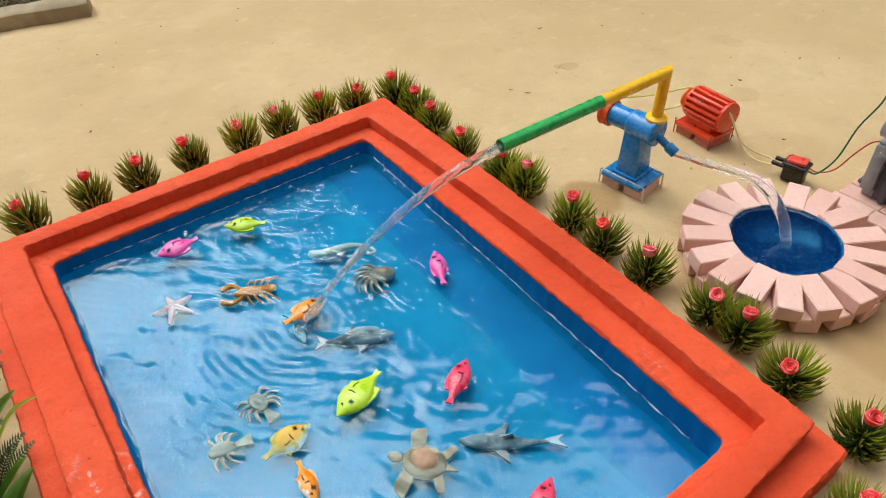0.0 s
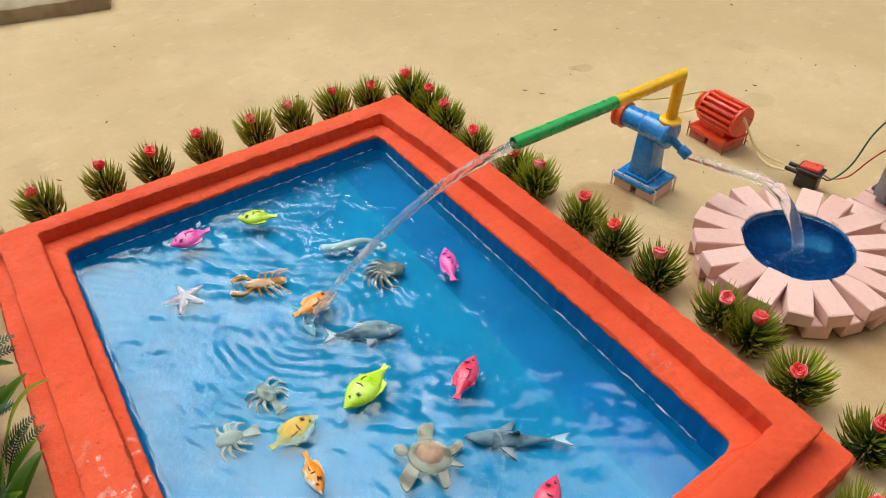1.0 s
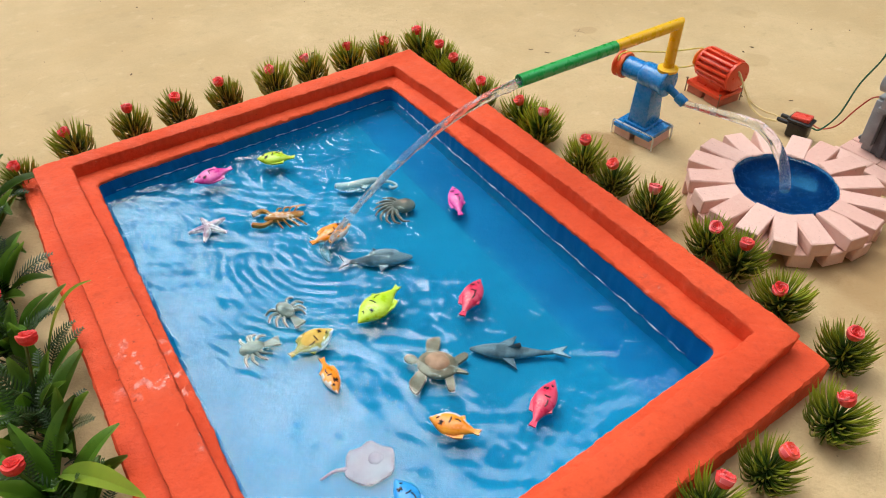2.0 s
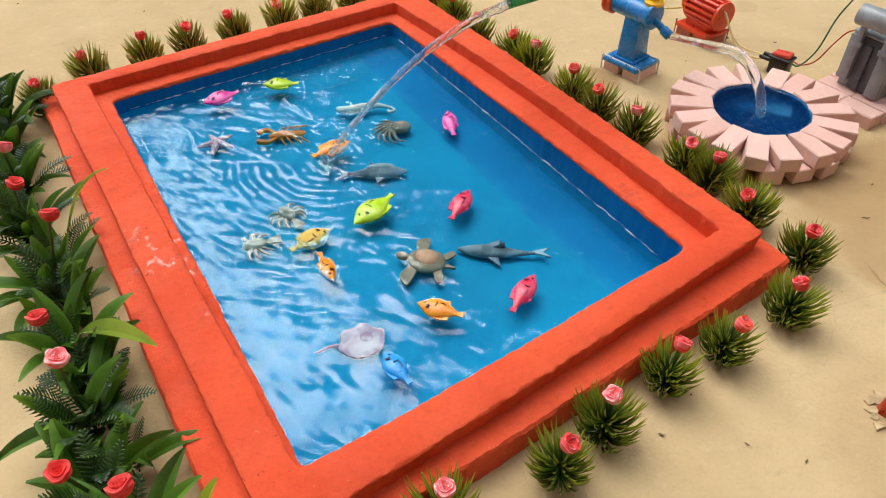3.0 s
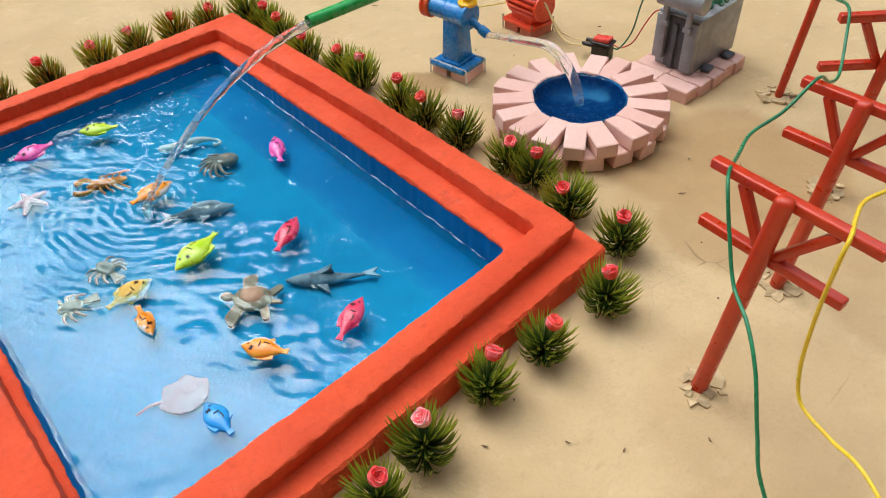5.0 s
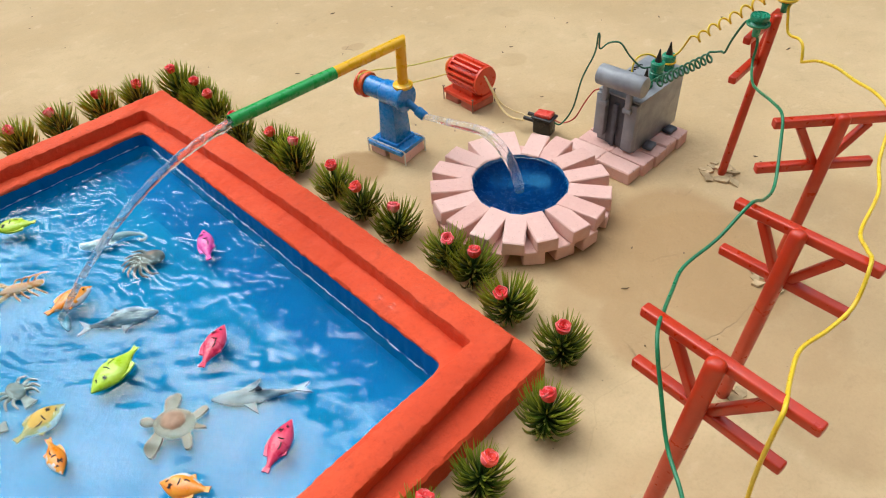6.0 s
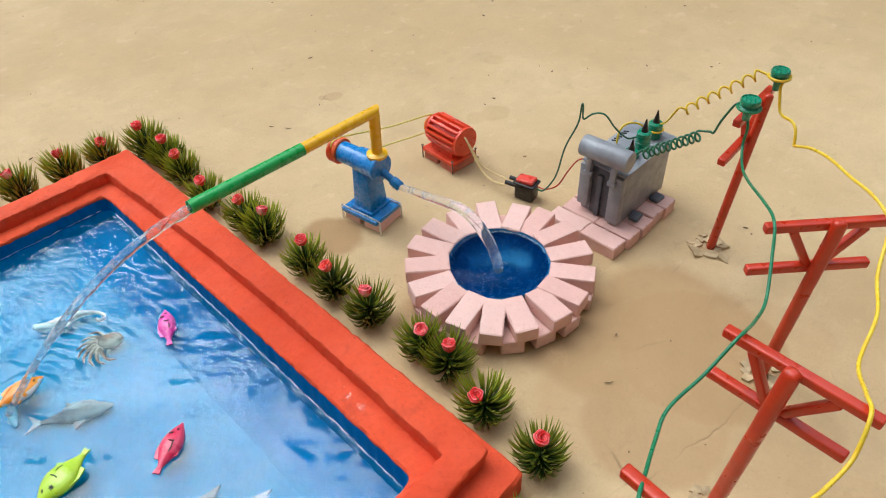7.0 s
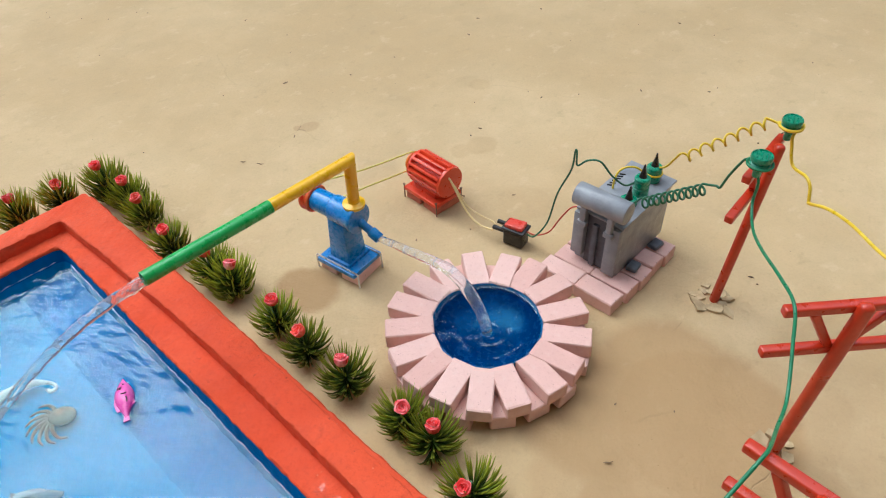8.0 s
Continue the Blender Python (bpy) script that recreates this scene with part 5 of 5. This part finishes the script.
far_ring = loop_round(0.3225, -0.0005, 0.1590, 0.0076, 100, 210)
wire("line_wire", far_ring + [(0.3200, -0.0045, 0.1540), (0.3165, -0.0070, 0.1470), (0.3135, -0.0105, 0.1390), (0.3090, -0.0155, 0.1375), (0.3000, -0.0255, 0.1410), (0.2950, -0.0310, 0.1385), (0.2922, -0.0340, 0.1300), (0.2915, -0.0345, 0.1288), (0.2890, -0.0370, 0.1305), (0.2785, -0.0490, 0.1395), (0.2630, -0.0660, 0.1470), (0.2463, -0.0847, 0.1505), (0.2323, -0.1001, 0.1545), (0.2200, -0.1130, 0.1548), (0.2120, -0.1200, 0.1500), (0.1820, -0.1280, 0.1400), (0.1520, -0.1390, 0.1390), (0.1170, -0.1440, 0.1360), (0.0900, -0.1540, 0.1470),
     (0.0740, -0.1600, 0.1530), (0.0600, -0.1630, 0.1370), (0.0400, -0.1600, 0.1330), (0.0170, -0.1560, 0.1360), (-0.0100, -0.1610, 0.1450), (-0.0330, -0.1670, 0.1530), (-0.0385, -0.1680, 0.1420), (-0.0370, -0.1680, 0.1150), (-0.0355, -0.1690, 0.0900), (-0.0360, -0.1720, 0.0640), (-0.0400, -0.1800, 0.0470), (-0.0500, -0.2000, 0.0480), (-0.0640, -0.2220, 0.0560), (-0.0850, -0.2600, 0.0400), (-0.1000, -0.3000, 0.0020)],
     0.0011, WIRE_YELLOW, "yellow sheathed wire draped over the pole arms")
b2 = (0.3245, 0.0900)
wire("coiled_wire", helix((0.2830, 0.0760, 0.0750), (0.2718, 0.0270, 0.1210), 10, 0.0042, [(0.2790, 0.0900, 0.0715), (0.2800, 0.0830, 0.0720)], [(0.2712, 0.0245, 0.1260), (0.2700, 0.0195, 0.1285), (0.2695, 0.0165, 0.1290), (0.2695, 0.0135, 0.1400), (0.2700, 0.0075, 0.1550), (0.2695, 0.0043, 0.1588)], 14, 0.0, -1),
     0.0009, WIRE_DARK, "dark green wire wound into a tight coil", 3)
wire("coiled_wire", loop_round(b2[0], b2[1], 0.0745, 0.0068, 150, 230) + helix((0.3110, 0.0640, 0.1080), (0.3190, 0.0130, 0.1575), 7, 0.0040, [(0.3190, 0.0790, 0.0880), (0.3140, 0.0710, 0.1020)], [(0.3205, 0.0090, 0.1586), (0.3200, 0.0070, 0.1590)], 12, 0.0, -1),
     0.0009, WIRE_YELLOW, "yellow wire wound into a long open coil", 3)
wire("feed_wire", [(b2[0] - 0.0062, b2[1] + 0.0030, 0.0745), (0.3100, 0.1000, 0.0830), (0.3010, 0.1060, 0.0840), (0.2950, 0.1080, 0.0790), (0.2935, 0.1085, 0.0670)], 0.0009, WIRE_YELLOW, "short yellow wire bent down behind the lid")
wire("feed_wire", [(0.2505, 0.1610, 0.0140), (0.2525, 0.1540, 0.0150), (0.2555, 0.1440, 0.0350), (0.2575, 0.1380, 0.0680), (0.2603, 0.1290, 0.0950), (0.2608, 0.1275, 0.1130), (0.2612, 0.1262, 0.1125), (0.2610, 0.1245, 0.1010), (0.2630, 0.1170, 0.1080), (0.2660, 0.1075, 0.1095), (0.2720, 0.1000, 0.0970), (0.2830, 0.0935, 0.0840), (0.2960, 0.0920, 0.0790)],
     0.0008, WIRE_DARK, "dark green wire rising from the switch to the transformer")
wire("feed_wire", [(0.2510, 0.1625, 0.0170), (0.2545, 0.1540, 0.0150), (0.2580, 0.1430, 0.0230), (0.2580, 0.1330, 0.0440), (0.2575, 0.1240, 0.0600), (0.2590, 0.1170, 0.0650)], 0.0007, WIRE_RED, "thin red wire between switch and transformer")
wire("motor_wire", [(0.2445, 0.2490, 0.0370), (0.2430, 0.2440, 0.0365), (0.2420, 0.2330, 0.0230), (0.2410, 0.2210, 0.0110), (0.2390, 0.2070, 0.0080), (0.2375, 0.1960, 0.0105), (0.2372, 0.1890, 0.0125)], 0.0010, WIRE_PALE, "pale yellow wire from motor to switch")
wire("motor_wire", [(0.2450, 0.2495, 0.0350), (0.2460, 0.2430, 0.0300), (0.2475, 0.2290, 0.0130), (0.2490, 0.2120, 0.0085), (0.2475, 0.1990, 0.0110), (0.2445, 0.1920, 0.0125)], 0.0008, WIRE_PALE, "pale yellow wire from motor to switch")


# ---- toys in the pool ----
def toy(name, label, bm, mats, x, y, z, deg, size=1.0, tilt=0.0, roll=0.0):
    z = z if name == "toy_fish" else level(Vector((x, y))) + z
    ob = new(name, mesh_of(name, bm, *mats))
    ob.matrix_basis = pose(x, y, z, roll, tilt, deg) @ Matrix.Scale(size, 4)
    return tagged(ob, label, "toy", "toys in the pool")


def loaf(bm, length, widths, heights, lift=None, steps=12, slot=0, bend=0.0):
    """A body along x from rows of half-widths and half-heights, nose at +x."""
    n = len(widths)
    rows = []
    for k in range(n):
        t = k / (n - 1)
        x = length * (0.5 - t)
        z0 = lift[k] if lift else 0.0
        y0 = bend * math.sin(t * 2.6) * length
        rows.append([bm.verts.new((x, y0 + widths[k] * math.cos(2 * math.pi * j / steps), z0 + heights[k] * math.sin(2 * math.pi * j / steps))) for j in range(steps)])
    for a, b in zip(rows, rows[1:]):
        for j in range(steps):
            f = bm.faces.new((a[j], a[(j + 1) % steps], b[(j + 1) % steps], b[j]))
            f.material_index = slot
    for f in (bm.faces.new(rows[0][::-1]), bm.faces.new(rows[-1])):
        f.material_index = slot
    return rows


def plate(bm, pts, thick, slot=0):
    """A flat fin of some thickness from its outline in the plan."""
    lo = [bm.verts.new((x, y, z - thick / 2)) for x, y, z in pts]
    hi = [bm.verts.new((x, y, z + thick / 2)) for x, y, z in pts]
    n = len(pts)
    fs = [bm.faces.new(hi), bm.faces.new(lo[::-1])] + [bm.faces.new((lo[k], lo[(k + 1) % n], hi[(k + 1) % n], hi[k])) for k in range(n)]
    for f in fs:
        f.material_index = slot


def blob(bm, x, y, z, rx, ry, rz, slot=0, sub=2):
    g = bmesh.ops.create_icosphere(bm, subdivisions=sub, radius=1.0, matrix=Matrix.Translation((x, y, z)) @ Matrix.Diagonal((rx, ry, rz, 1)))
    for f in {f for v in g["verts"] for f in v.link_faces}:
        f.material_index = slot


def fish(label, mat, x, y, deg, length=0.042, plump=0.23, z=None, seed=0, belly=None):
    """A floating toy fish on its side: pointed at both ends, coloured back, paler belly, inked eye, gill and smile."""
    q = random.Random(seed)
    bm = bmesh.new()
    L = length * 0.86
    prof = [0.05, 0.27, 0.50, 0.70, 0.86, 0.96, 1.0, 0.98, 0.90, 0.76, 0.58, 0.40, 0.25, 0.17]
    w = [p * length * plump for p in prof]
    h = [p**0.8 * length * 0.115 for p in prof]
    loaf(bm, L, w, h, None, 16)
    if belly:
        for f in bm.faces:
            c = f.calc_center_median()
            i = min(int((0.5 - c.x / L) * 13), 12)
            if c.y < -0.74 * w[i] + 0.0008 * math.sin(c.x * 700 + seed):
                f.material_index = 2
    t = -L / 2
    wp = length * plump
    plate(bm, [(t + 0.004, -0.0012, 0), (t - length * 0.03, -length * 0.050, 0.0004), (t - length * 0.085, -length * 0.058, 0.0008), (t - length * 0.065, 0, 0), (t - length * 0.085, length * 0.054, 0.0008), (t - length * 0.03, length * 0.048, 0.0004), (t + 0.004, 0.0012, 0)], 0.0012)
    plate(bm, [(L * 0.14, wp * 0.86, 0), (L * 0.02, wp * 1.01, 0.0003), (-L * 0.14, wp * 1.05, 0.0003), (-L * 0.30, wp * 0.86, 0), (-L * 0.30, wp * 0.50, 0), (L * 0.10, wp * 0.6, 0)], 0.0012)
    plate(bm, [(-L * 0.04, -wp * 0.80, 0), (-L * 0.18, -wp * 1.02, 0.0003), (-L * 0.24, -wp * 0.6, 0)], 0.0012)

    def skin(px, py):
        i = min(max(int((0.5 - px / L) * 13 + 0.5), 0), 13)
        return Vector((px, py, h[i] * math.sqrt(max(0.03, 1 - (py / max(w[i], 1e-4)) ** 2)) + 0.0001))

    ex, ey = L * 0.20, wp * 0.28
    strokes = [[(ex - 0.0016, ey - 0.0010), (ex + 0.0016, ey + 0.0010)], [(ex - 0.0013, ey + 0.0013), (ex + 0.0013, ey - 0.0013)], [(ex, ey - 0.0017), (ex, ey + 0.0017)]]
    strokes.append([(L * 0.33, -wp * 0.02), (L * 0.29, -wp * 0.12), (L * 0.31, -wp * 0.22)])
    strokes.append([(L * (0.08 - 0.05 * math.sin(a)), wp * (-0.10 + 0.42 * math.cos(a))) for a in (1.0, 1.4, 1.8, 2.3)])
    strokes.append([(-L * 0.02 + q.uniform(-0.002, 0.002), -wp * 0.30), (-L * 0.10, -wp * 0.36), (-L * 0.17, -wp * 0.28)])
    before = set(bm.faces)
    for st in strokes:
        tube(bm, smooth_path([skin(*c) for c in st], 4), 0.00046, 6)
    for f in set(bm.faces) - before:
        f.material_index = 1
    return toy("toy_fish", label, bm, (mat, BLACK, belly or mat), x, y, level(Vector((x, y))) + (0.0010 if z is None else z), deg, 1.0, q.uniform(-3, 3), q.uniform(-10, 10))


fish("lime green plastic toy fish with dark marks floating", LIME, -0.196, 0.214, -163, 0.048, 0.25, seed=1)
fish("magenta plastic toy fish floating by the far wall", MAGENTA, -0.240, 0.437, 176, 0.038, 0.25, seed=2)
fish("small lime plastic toy fish floating by the far wall", LIME, -0.1815, 0.429, 147, 0.038, 0.24, seed=3)
fish("magenta plastic toy fish floating beside the long wall", MAGENTA, -0.0755, 0.282, 65, 0.042, 0.17, seed=4)
fish("orange plastic toy fish floating near the jet", AMBER, -0.185, 0.305, 6, 0.042, 0.22, seed=5, belly=PALE)
fish("crimson plastic toy fish floating in open water", CRIMSON, -0.131, 0.182, 35, 0.045, 0.18, seed=6)
fish("crimson plastic toy fish floating near the near wall", CRIMSON, -0.147, 0.078, 28, 0.043, 0.18, seed=7)
fish("orange spotted plastic toy fish floating beside the turtle", AMBER, -0.208, 0.098, 123, 0.038, 0.22, seed=8, belly=PALE)
fish("small orange plastic toy fish floating", AMBER, -0.2555, 0.176, -98, 0.036, 0.17, seed=9, belly=PALE)
fish("blue plastic toy fish floating near the near wall", SKYBLUE, -0.258, 0.072, 92, 0.034, 0.23, seed=10)
fish("mustard rubber toy fish under the water", MUSTARD, -0.2495, 0.214, 8, 0.040, 0.24, -0.003, 11, PALE)

SUNK = -0.0072
bm = bmesh.new()
loaf(bm, 0.052, [0.0015, 0.0042, 0.0062, 0.0075, 0.0078, 0.0072, 0.0058, 0.0040, 0.0024, 0.0016], [0.001, 0.003, 0.0046, 0.0056, 0.006, 0.0055, 0.0044, 0.003, 0.002, 0.0015], None, 14)
blob(bm, 0.003, 0.004, 0.003, 0.013, 0.004, 0.0035, 1, 2)
plate(bm, [(-0.024, 0.0008, 0), (-0.034, 0.0080, 0.001), (-0.030, 0, 0), (-0.034, -0.0080, 0.001), (-0.024, -0.0008, 0)], 0.0016, 1)
plate(bm, [(0.008, -0.006, 0), (0.000, -0.014, -0.001), (-0.002, -0.006, 0)], 0.0016)
plate(bm, [(0.002, 0.003, 0.004), (-0.006, 0.008, 0.006), (-0.006, 0.002, 0.004)], 0.0014)
toy("toy_dolphin", "dark and pale grey rubber toy dolphin under the water", bm, (SLATE, PEWTER), -0.1645, 0.263, SUNK, -29)
bm = bmesh.new()
loaf(bm, 0.060, [0.001, 0.0034, 0.0052, 0.0062, 0.0064, 0.0060, 0.0050, 0.0038, 0.0026, 0.0017, 0.0012], [0.001, 0.0028, 0.004, 0.0047, 0.005, 0.0046, 0.004, 0.003, 0.0022, 0.0016, 0.0012], None, 14, 0, 0.03)
plate(bm, [(0.010, 0.005, 0), (-0.004, 0.016, -0.002), (-0.001, 0.005, 0)], 0.0016)
plate(bm, [(0.010, -0.005, 0), (-0.004, -0.015, -0.002), (-0.001, -0.005, 0)], 0.0016)
plate(bm, [(-0.028, 0.001, 0), (-0.042, 0.006, 0.001), (-0.036, 0.0, 0), (-0.040, -0.004, 0.001), (-0.028, -0.001, 0)], 0.0016, 1)
plate(bm, [(0.003, 0.001, 0.004), (-0.006, 0.0015, 0.010), (-0.007, 0.0, 0.004)], 0.0016)
toy("toy_shark", "grey rubber toy shark under the water", bm, (SLATE, PEWTER), -0.1345, 0.129, SUNK, 142)
bm = bmesh.new()
blob(bm, 0, 0, 0.001, 0.0150, 0.0120, 0.0055, 0, 3)
blob(bm, 0, 0, 0.003, 0.0110, 0.0088, 0.0048, 1, 2)
blob(bm, 0.0195, 0.001, 0.001, 0.0055, 0.0038, 0.0034, 0, 2)
for pts in ([(0.011, 0.008, 0), (0.014, 0.020, -0.001), (0.006, 0.026, -0.002), (0.004, 0.011, 0)], [(0.011, -0.008, 0), (0.015, -0.020, -0.001), (0.007, -0.026, -0.002), (0.004, -0.011, 0)],
            [(-0.008, 0.008, 0), (-0.014, 0.017, -0.001), (-0.018, 0.015, -0.001), (-0.013, 0.005, 0)], [(-0.008, -0.008, 0), (-0.014, -0.017, -0.001), (-0.018, -0.015, -0.001), (-0.013, -0.005, 0)], [(-0.013, 0.002, 0), (-0.023, 0, 0), (-0.013, -0.002, 0)]):
    outline = [tuple(p) for p in smooth_path([*pts, pts[0]], 5)[:-1]]
    plate(bm, outline, 0.0022)
toy("toy_turtle", "tan brown rubber toy turtle with spread flippers", bm, (TAN, TAN), -0.187, 0.1465, SUNK + 0.002, 127)
bm = bmesh.new()
tube(bm, smooth_path([(0.026, -0.002, 0), (0.020, 0.002, 0.001), (0.012, 0.003, 0.001), (0.002, 0.000, 0.001), (-0.010, -0.003, 0), (-0.020, 0.000, 0), (-0.026, 0.004, 0), (-0.028, 0.009, 0), (-0.024, 0.011, 0), (-0.022, 0.008, 0)], 6), lambda t: 0.0014 + 0.0036 * math.sin(math.pi * min(1, t * 1.5 + 0.12)) * (1 - t) ** 0.5, 10)
plate(bm, [(0.006, 0.004, 0), (0.001, 0.009, 0.001), (-0.004, 0.003, 0)], 0.0014)
plate(bm, [(0.020, 0.004, 0), (0.018, 0.008, 0), (0.014, 0.005, 0)], 0.0014)
toy("toy_seahorse", "white rubber toy seahorse under the water", bm, (CHALK,), -0.127, 0.354, SUNK + 0.002, 155)
bm = bmesh.new()
blob(bm, 0.006, 0, 0.002, 0.010, 0.0075, 0.0055, 0, 3)
for k in range(8):
    a = radians(95 + 170 * k / 7)
    tube(bm, smooth_path([(0, 0, 0.001), (0.009 * math.cos(a), 0.009 * math.sin(a), 0.001), (0.017 * math.cos(a + 0.3), 0.017 * math.sin(a + 0.3), -0.001), (0.021 * math.cos(a + 0.6), 0.021 * math.sin(a + 0.6), -0.001)], 4), lambda t: 0.0022 * (1 - 0.75 * t), 7)
toy("toy_octopus", "dark brown rubber toy octopus under the water", bm, (UMBER,), -0.119, 0.3105, SUNK, -30)
bm = bmesh.new()
loaf(bm, 0.034, [0.0014, 0.004, 0.0052, 0.0054, 0.005, 0.0044, 0.0038, 0.0036, 0.0044, 0.002], [0.001, 0.003, 0.004, 0.0042, 0.004, 0.0034, 0.003, 0.0026, 0.0016, 0.001], None, 12)
for s in (-1, 1):
    tube(bm, smooth_path([(0.010, s * 0.004, 0), (0.018, s * 0.010, 0.001), (0.027, s * 0.007, 0.001)], 4), lambda t: 0.0012 + 0.0022 * t * (1.6 - t), 7)
    for k in range(4):
        tube(bm, smooth_path([(0.006 - 0.005 * k, s * 0.004, 0), (0.005 - 0.006 * k, s * 0.010, 0.001), (0.002 - 0.007 * k, s * 0.014, -0.002)], 3), 0.0008, 5)
toy("toy_crayfish", "russet orange rubber toy crayfish under the water", bm, (RUSSET,), -0.2065, 0.3575, SUNK, 158)
bm = bmesh.new()
blob(bm, 0, 0, 0.0015, 0.0055, 0.0055, 0.0035, 0, 2)
for k in range(5):
    a = 2 * math.pi * k / 5
    tube(bm, [Vector((0, 0, 0.0015)), Vector((0.009 * math.cos(a), 0.009 * math.sin(a), 0.001)), Vector((0.017 * math.cos(a), 0.017 * math.sin(a), 0))], lambda t: 0.0042 * (1 - 0.7 * t), 8)
toy("toy_starfish", "blush pink rubber toy starfish under the water", bm, (BLUSH,), -0.2665, 0.379, SUNK, 20)
bm = bmesh.new()
blob(bm, 0, 0, 0, 0.0165, 0.0150, 0.0026, 0, 3)
for v in bm.verts:
    v.co.z += 0.0012 * math.sin(6 * math.atan2(v.co.y, v.co.x)) * (v.co.xy.length / 0.016) ** 2
    v.co.x *= 1 + 0.06 * math.sin(6 * math.atan2(v.co.y, v.co.x))
    v.co.y *= 1 + 0.06 * math.sin(6 * math.atan2(v.co.y, v.co.x))
blob(bm, 0.004, 0.001, 0.0018, 0.0055, 0.0050, 0.0018, 0, 2)
tube(bm, smooth_path([(-0.012, 0, 0), (-0.022, 0.002, 0), (-0.032, -0.001, 0)], 4), lambda t: 0.0016 * (1 - 0.6 * t), 7)
toy("toy_stingray", "pale lilac rubber toy ray under the water", bm, (LILAC,), -0.2635, 0.110, SUNK - 0.002, -16)
for x, y, deg, sd in ((-0.2525, 0.2575, 100, 1), (-0.2885, 0.2375, 170, 2)):
    q = random.Random(sd)
    bm = bmesh.new()
    blob(bm, 0, 0, 0.001, 0.0110, 0.0070, 0.0045, 0, 3)
    for s in (-1, 1):
        for k in range(4):
            a = radians(50 + 28 * k + q.uniform(-8, 8)) * s
            tube(bm, smooth_path([(0.006 * math.cos(a), 0.005 * math.sin(a), 0), (0.014 * math.cos(a), 0.013 * math.sin(a), 0.001), (0.019 * math.cos(a + 0.2 * s), 0.018 * math.sin(a + 0.2 * s), -0.002)], 3), lambda t: 0.0018 * (1 - 0.5 * t), 6)
    plate(bm, [(-0.010, 0.002, 0), (-0.024, 0.006, 0), (-0.024, -0.005, 0), (-0.010, -0.002, 0)], 0.0018)
    toy("toy_crab", "sandy beige rubber toy crab under the water", bm, (SAND,), x, y, SUNK - 0.001, deg, 0.85)
bm = bmesh.new()
loaf(bm, 0.030, [0.001, 0.0026, 0.0036, 0.0038, 0.0034, 0.0026, 0.0016, 0.0012], [0.001, 0.0022, 0.003, 0.0032, 0.0028, 0.0022, 0.0014, 0.001], None, 10)
plate(bm, [(-0.012, 0.001, 0), (-0.021, 0.0075, 0), (-0.018, 0, 0), (-0.021, -0.0075, 0), (-0.012, -0.001, 0)], 0.0016)
toy("toy_whale", "teal and white rubber toy whale under the water", bm, (TEAL,), -0.1975, 0.2985, SUNK, -102)

# ---- litter on the ground ----
r = random.Random(31)


def shard(seed, size):
    q = random.Random(seed)
    bm = bmesh.new()
    n = q.randint(4, 6)
    pts = [(size * q.uniform(0.5, 1.0) * math.cos(2 * math.pi * k / n), size * q.uniform(0.5, 1.0) * math.sin(2 * math.pi * k / n), 0) for k in range(n)]
    plate(bm, pts, size * 0.22)
    return mesh_of("clay_crumb", bm, CLAY, smooth=False)


SHARDS = [shard(s, 0.0058) for s in range(8)]
for fx, fy, n, rad in ((0.2982, 0.0062, 15, 0.013), (-0.0326, -0.1245, 11, 0.011), (0.0785, -0.1142, 12, 0.012), (0.2000, -0.0890, 9, 0.011)):
    for k in range(n):
        a = 2 * math.pi * k / n + r.uniform(-0.2, 0.2)
        rr = rad * r.uniform(0.62, 1.25)
        o = new("clay_crumb", SHARDS[r.randrange(8)])
        o.matrix_basis = pose(fx + rr * math.cos(a), fy + rr * math.sin(a), 0.0004, r.uniform(-14, 14), r.uniform(-14, 14), r.uniform(0, 360)) @ Matrix.Scale(r.uniform(0.6, 1.5), 4)
        tagged(o, "broken flake of dry clay round a pole's foot", "clay flake", "clay flakes round the poles")

bm = bmesh.new()
for k in range(150):
    x, y = r.uniform(-0.55, 0.75), r.uniform(-0.30, 1.0)
    if -0.40 < x < 0.03 and -0.04 < y < 0.52:
        continue
    l, a = r.uniform(0.0007, 0.0028) * (0.5 if r.random() < 0.7 else 1.2), r.uniform(0, 6.28)
    p = Vector((x, y, 0.0006))
    d = Vector((math.cos(a), math.sin(a), 0)) * l
    tube(bm, [p - d, p + Vector((-d.y, d.x, 0)) * r.uniform(-0.3, 0.3), p + d], lambda t: 0.0003 + 0.0005 * math.sin(math.pi * t), 4)
for x, y, l, a in ((0.2250, 0.4600, 0.004, 0.9), (0.1700, 0.4480, 0.007, 2.2), (0.1600, 0.4650, 0.005, 2.4), (-0.119, -0.094, 0.003, 2.0), (-0.155, -0.062, 0.004, 2.3), (0.30, 0.215, 0.004, 2.6), (-0.10, -0.12, 0.003, 0.4), (-0.06, -0.15, 0.003, 1.2), (0.118, -0.012, 0.006, 2.5)):
    p, d = Vector((x, y, 0.0007)), Vector((math.cos(a), math.sin(a), 0)) * l * 0.55
    tube(bm, [p - d, p - d * 0.3 + Vector((-d.y, d.x, 0)) * 0.25, p + d * 0.4, p + d], lambda t: 0.0002 + 0.0004 * math.sin(math.pi * t), 5)
tagged(new("ground_litter", mesh_of("ground_litter", bm, TWIG)), "small dark twigs and dry bits scattered on clay", "litter", kind="stuff")
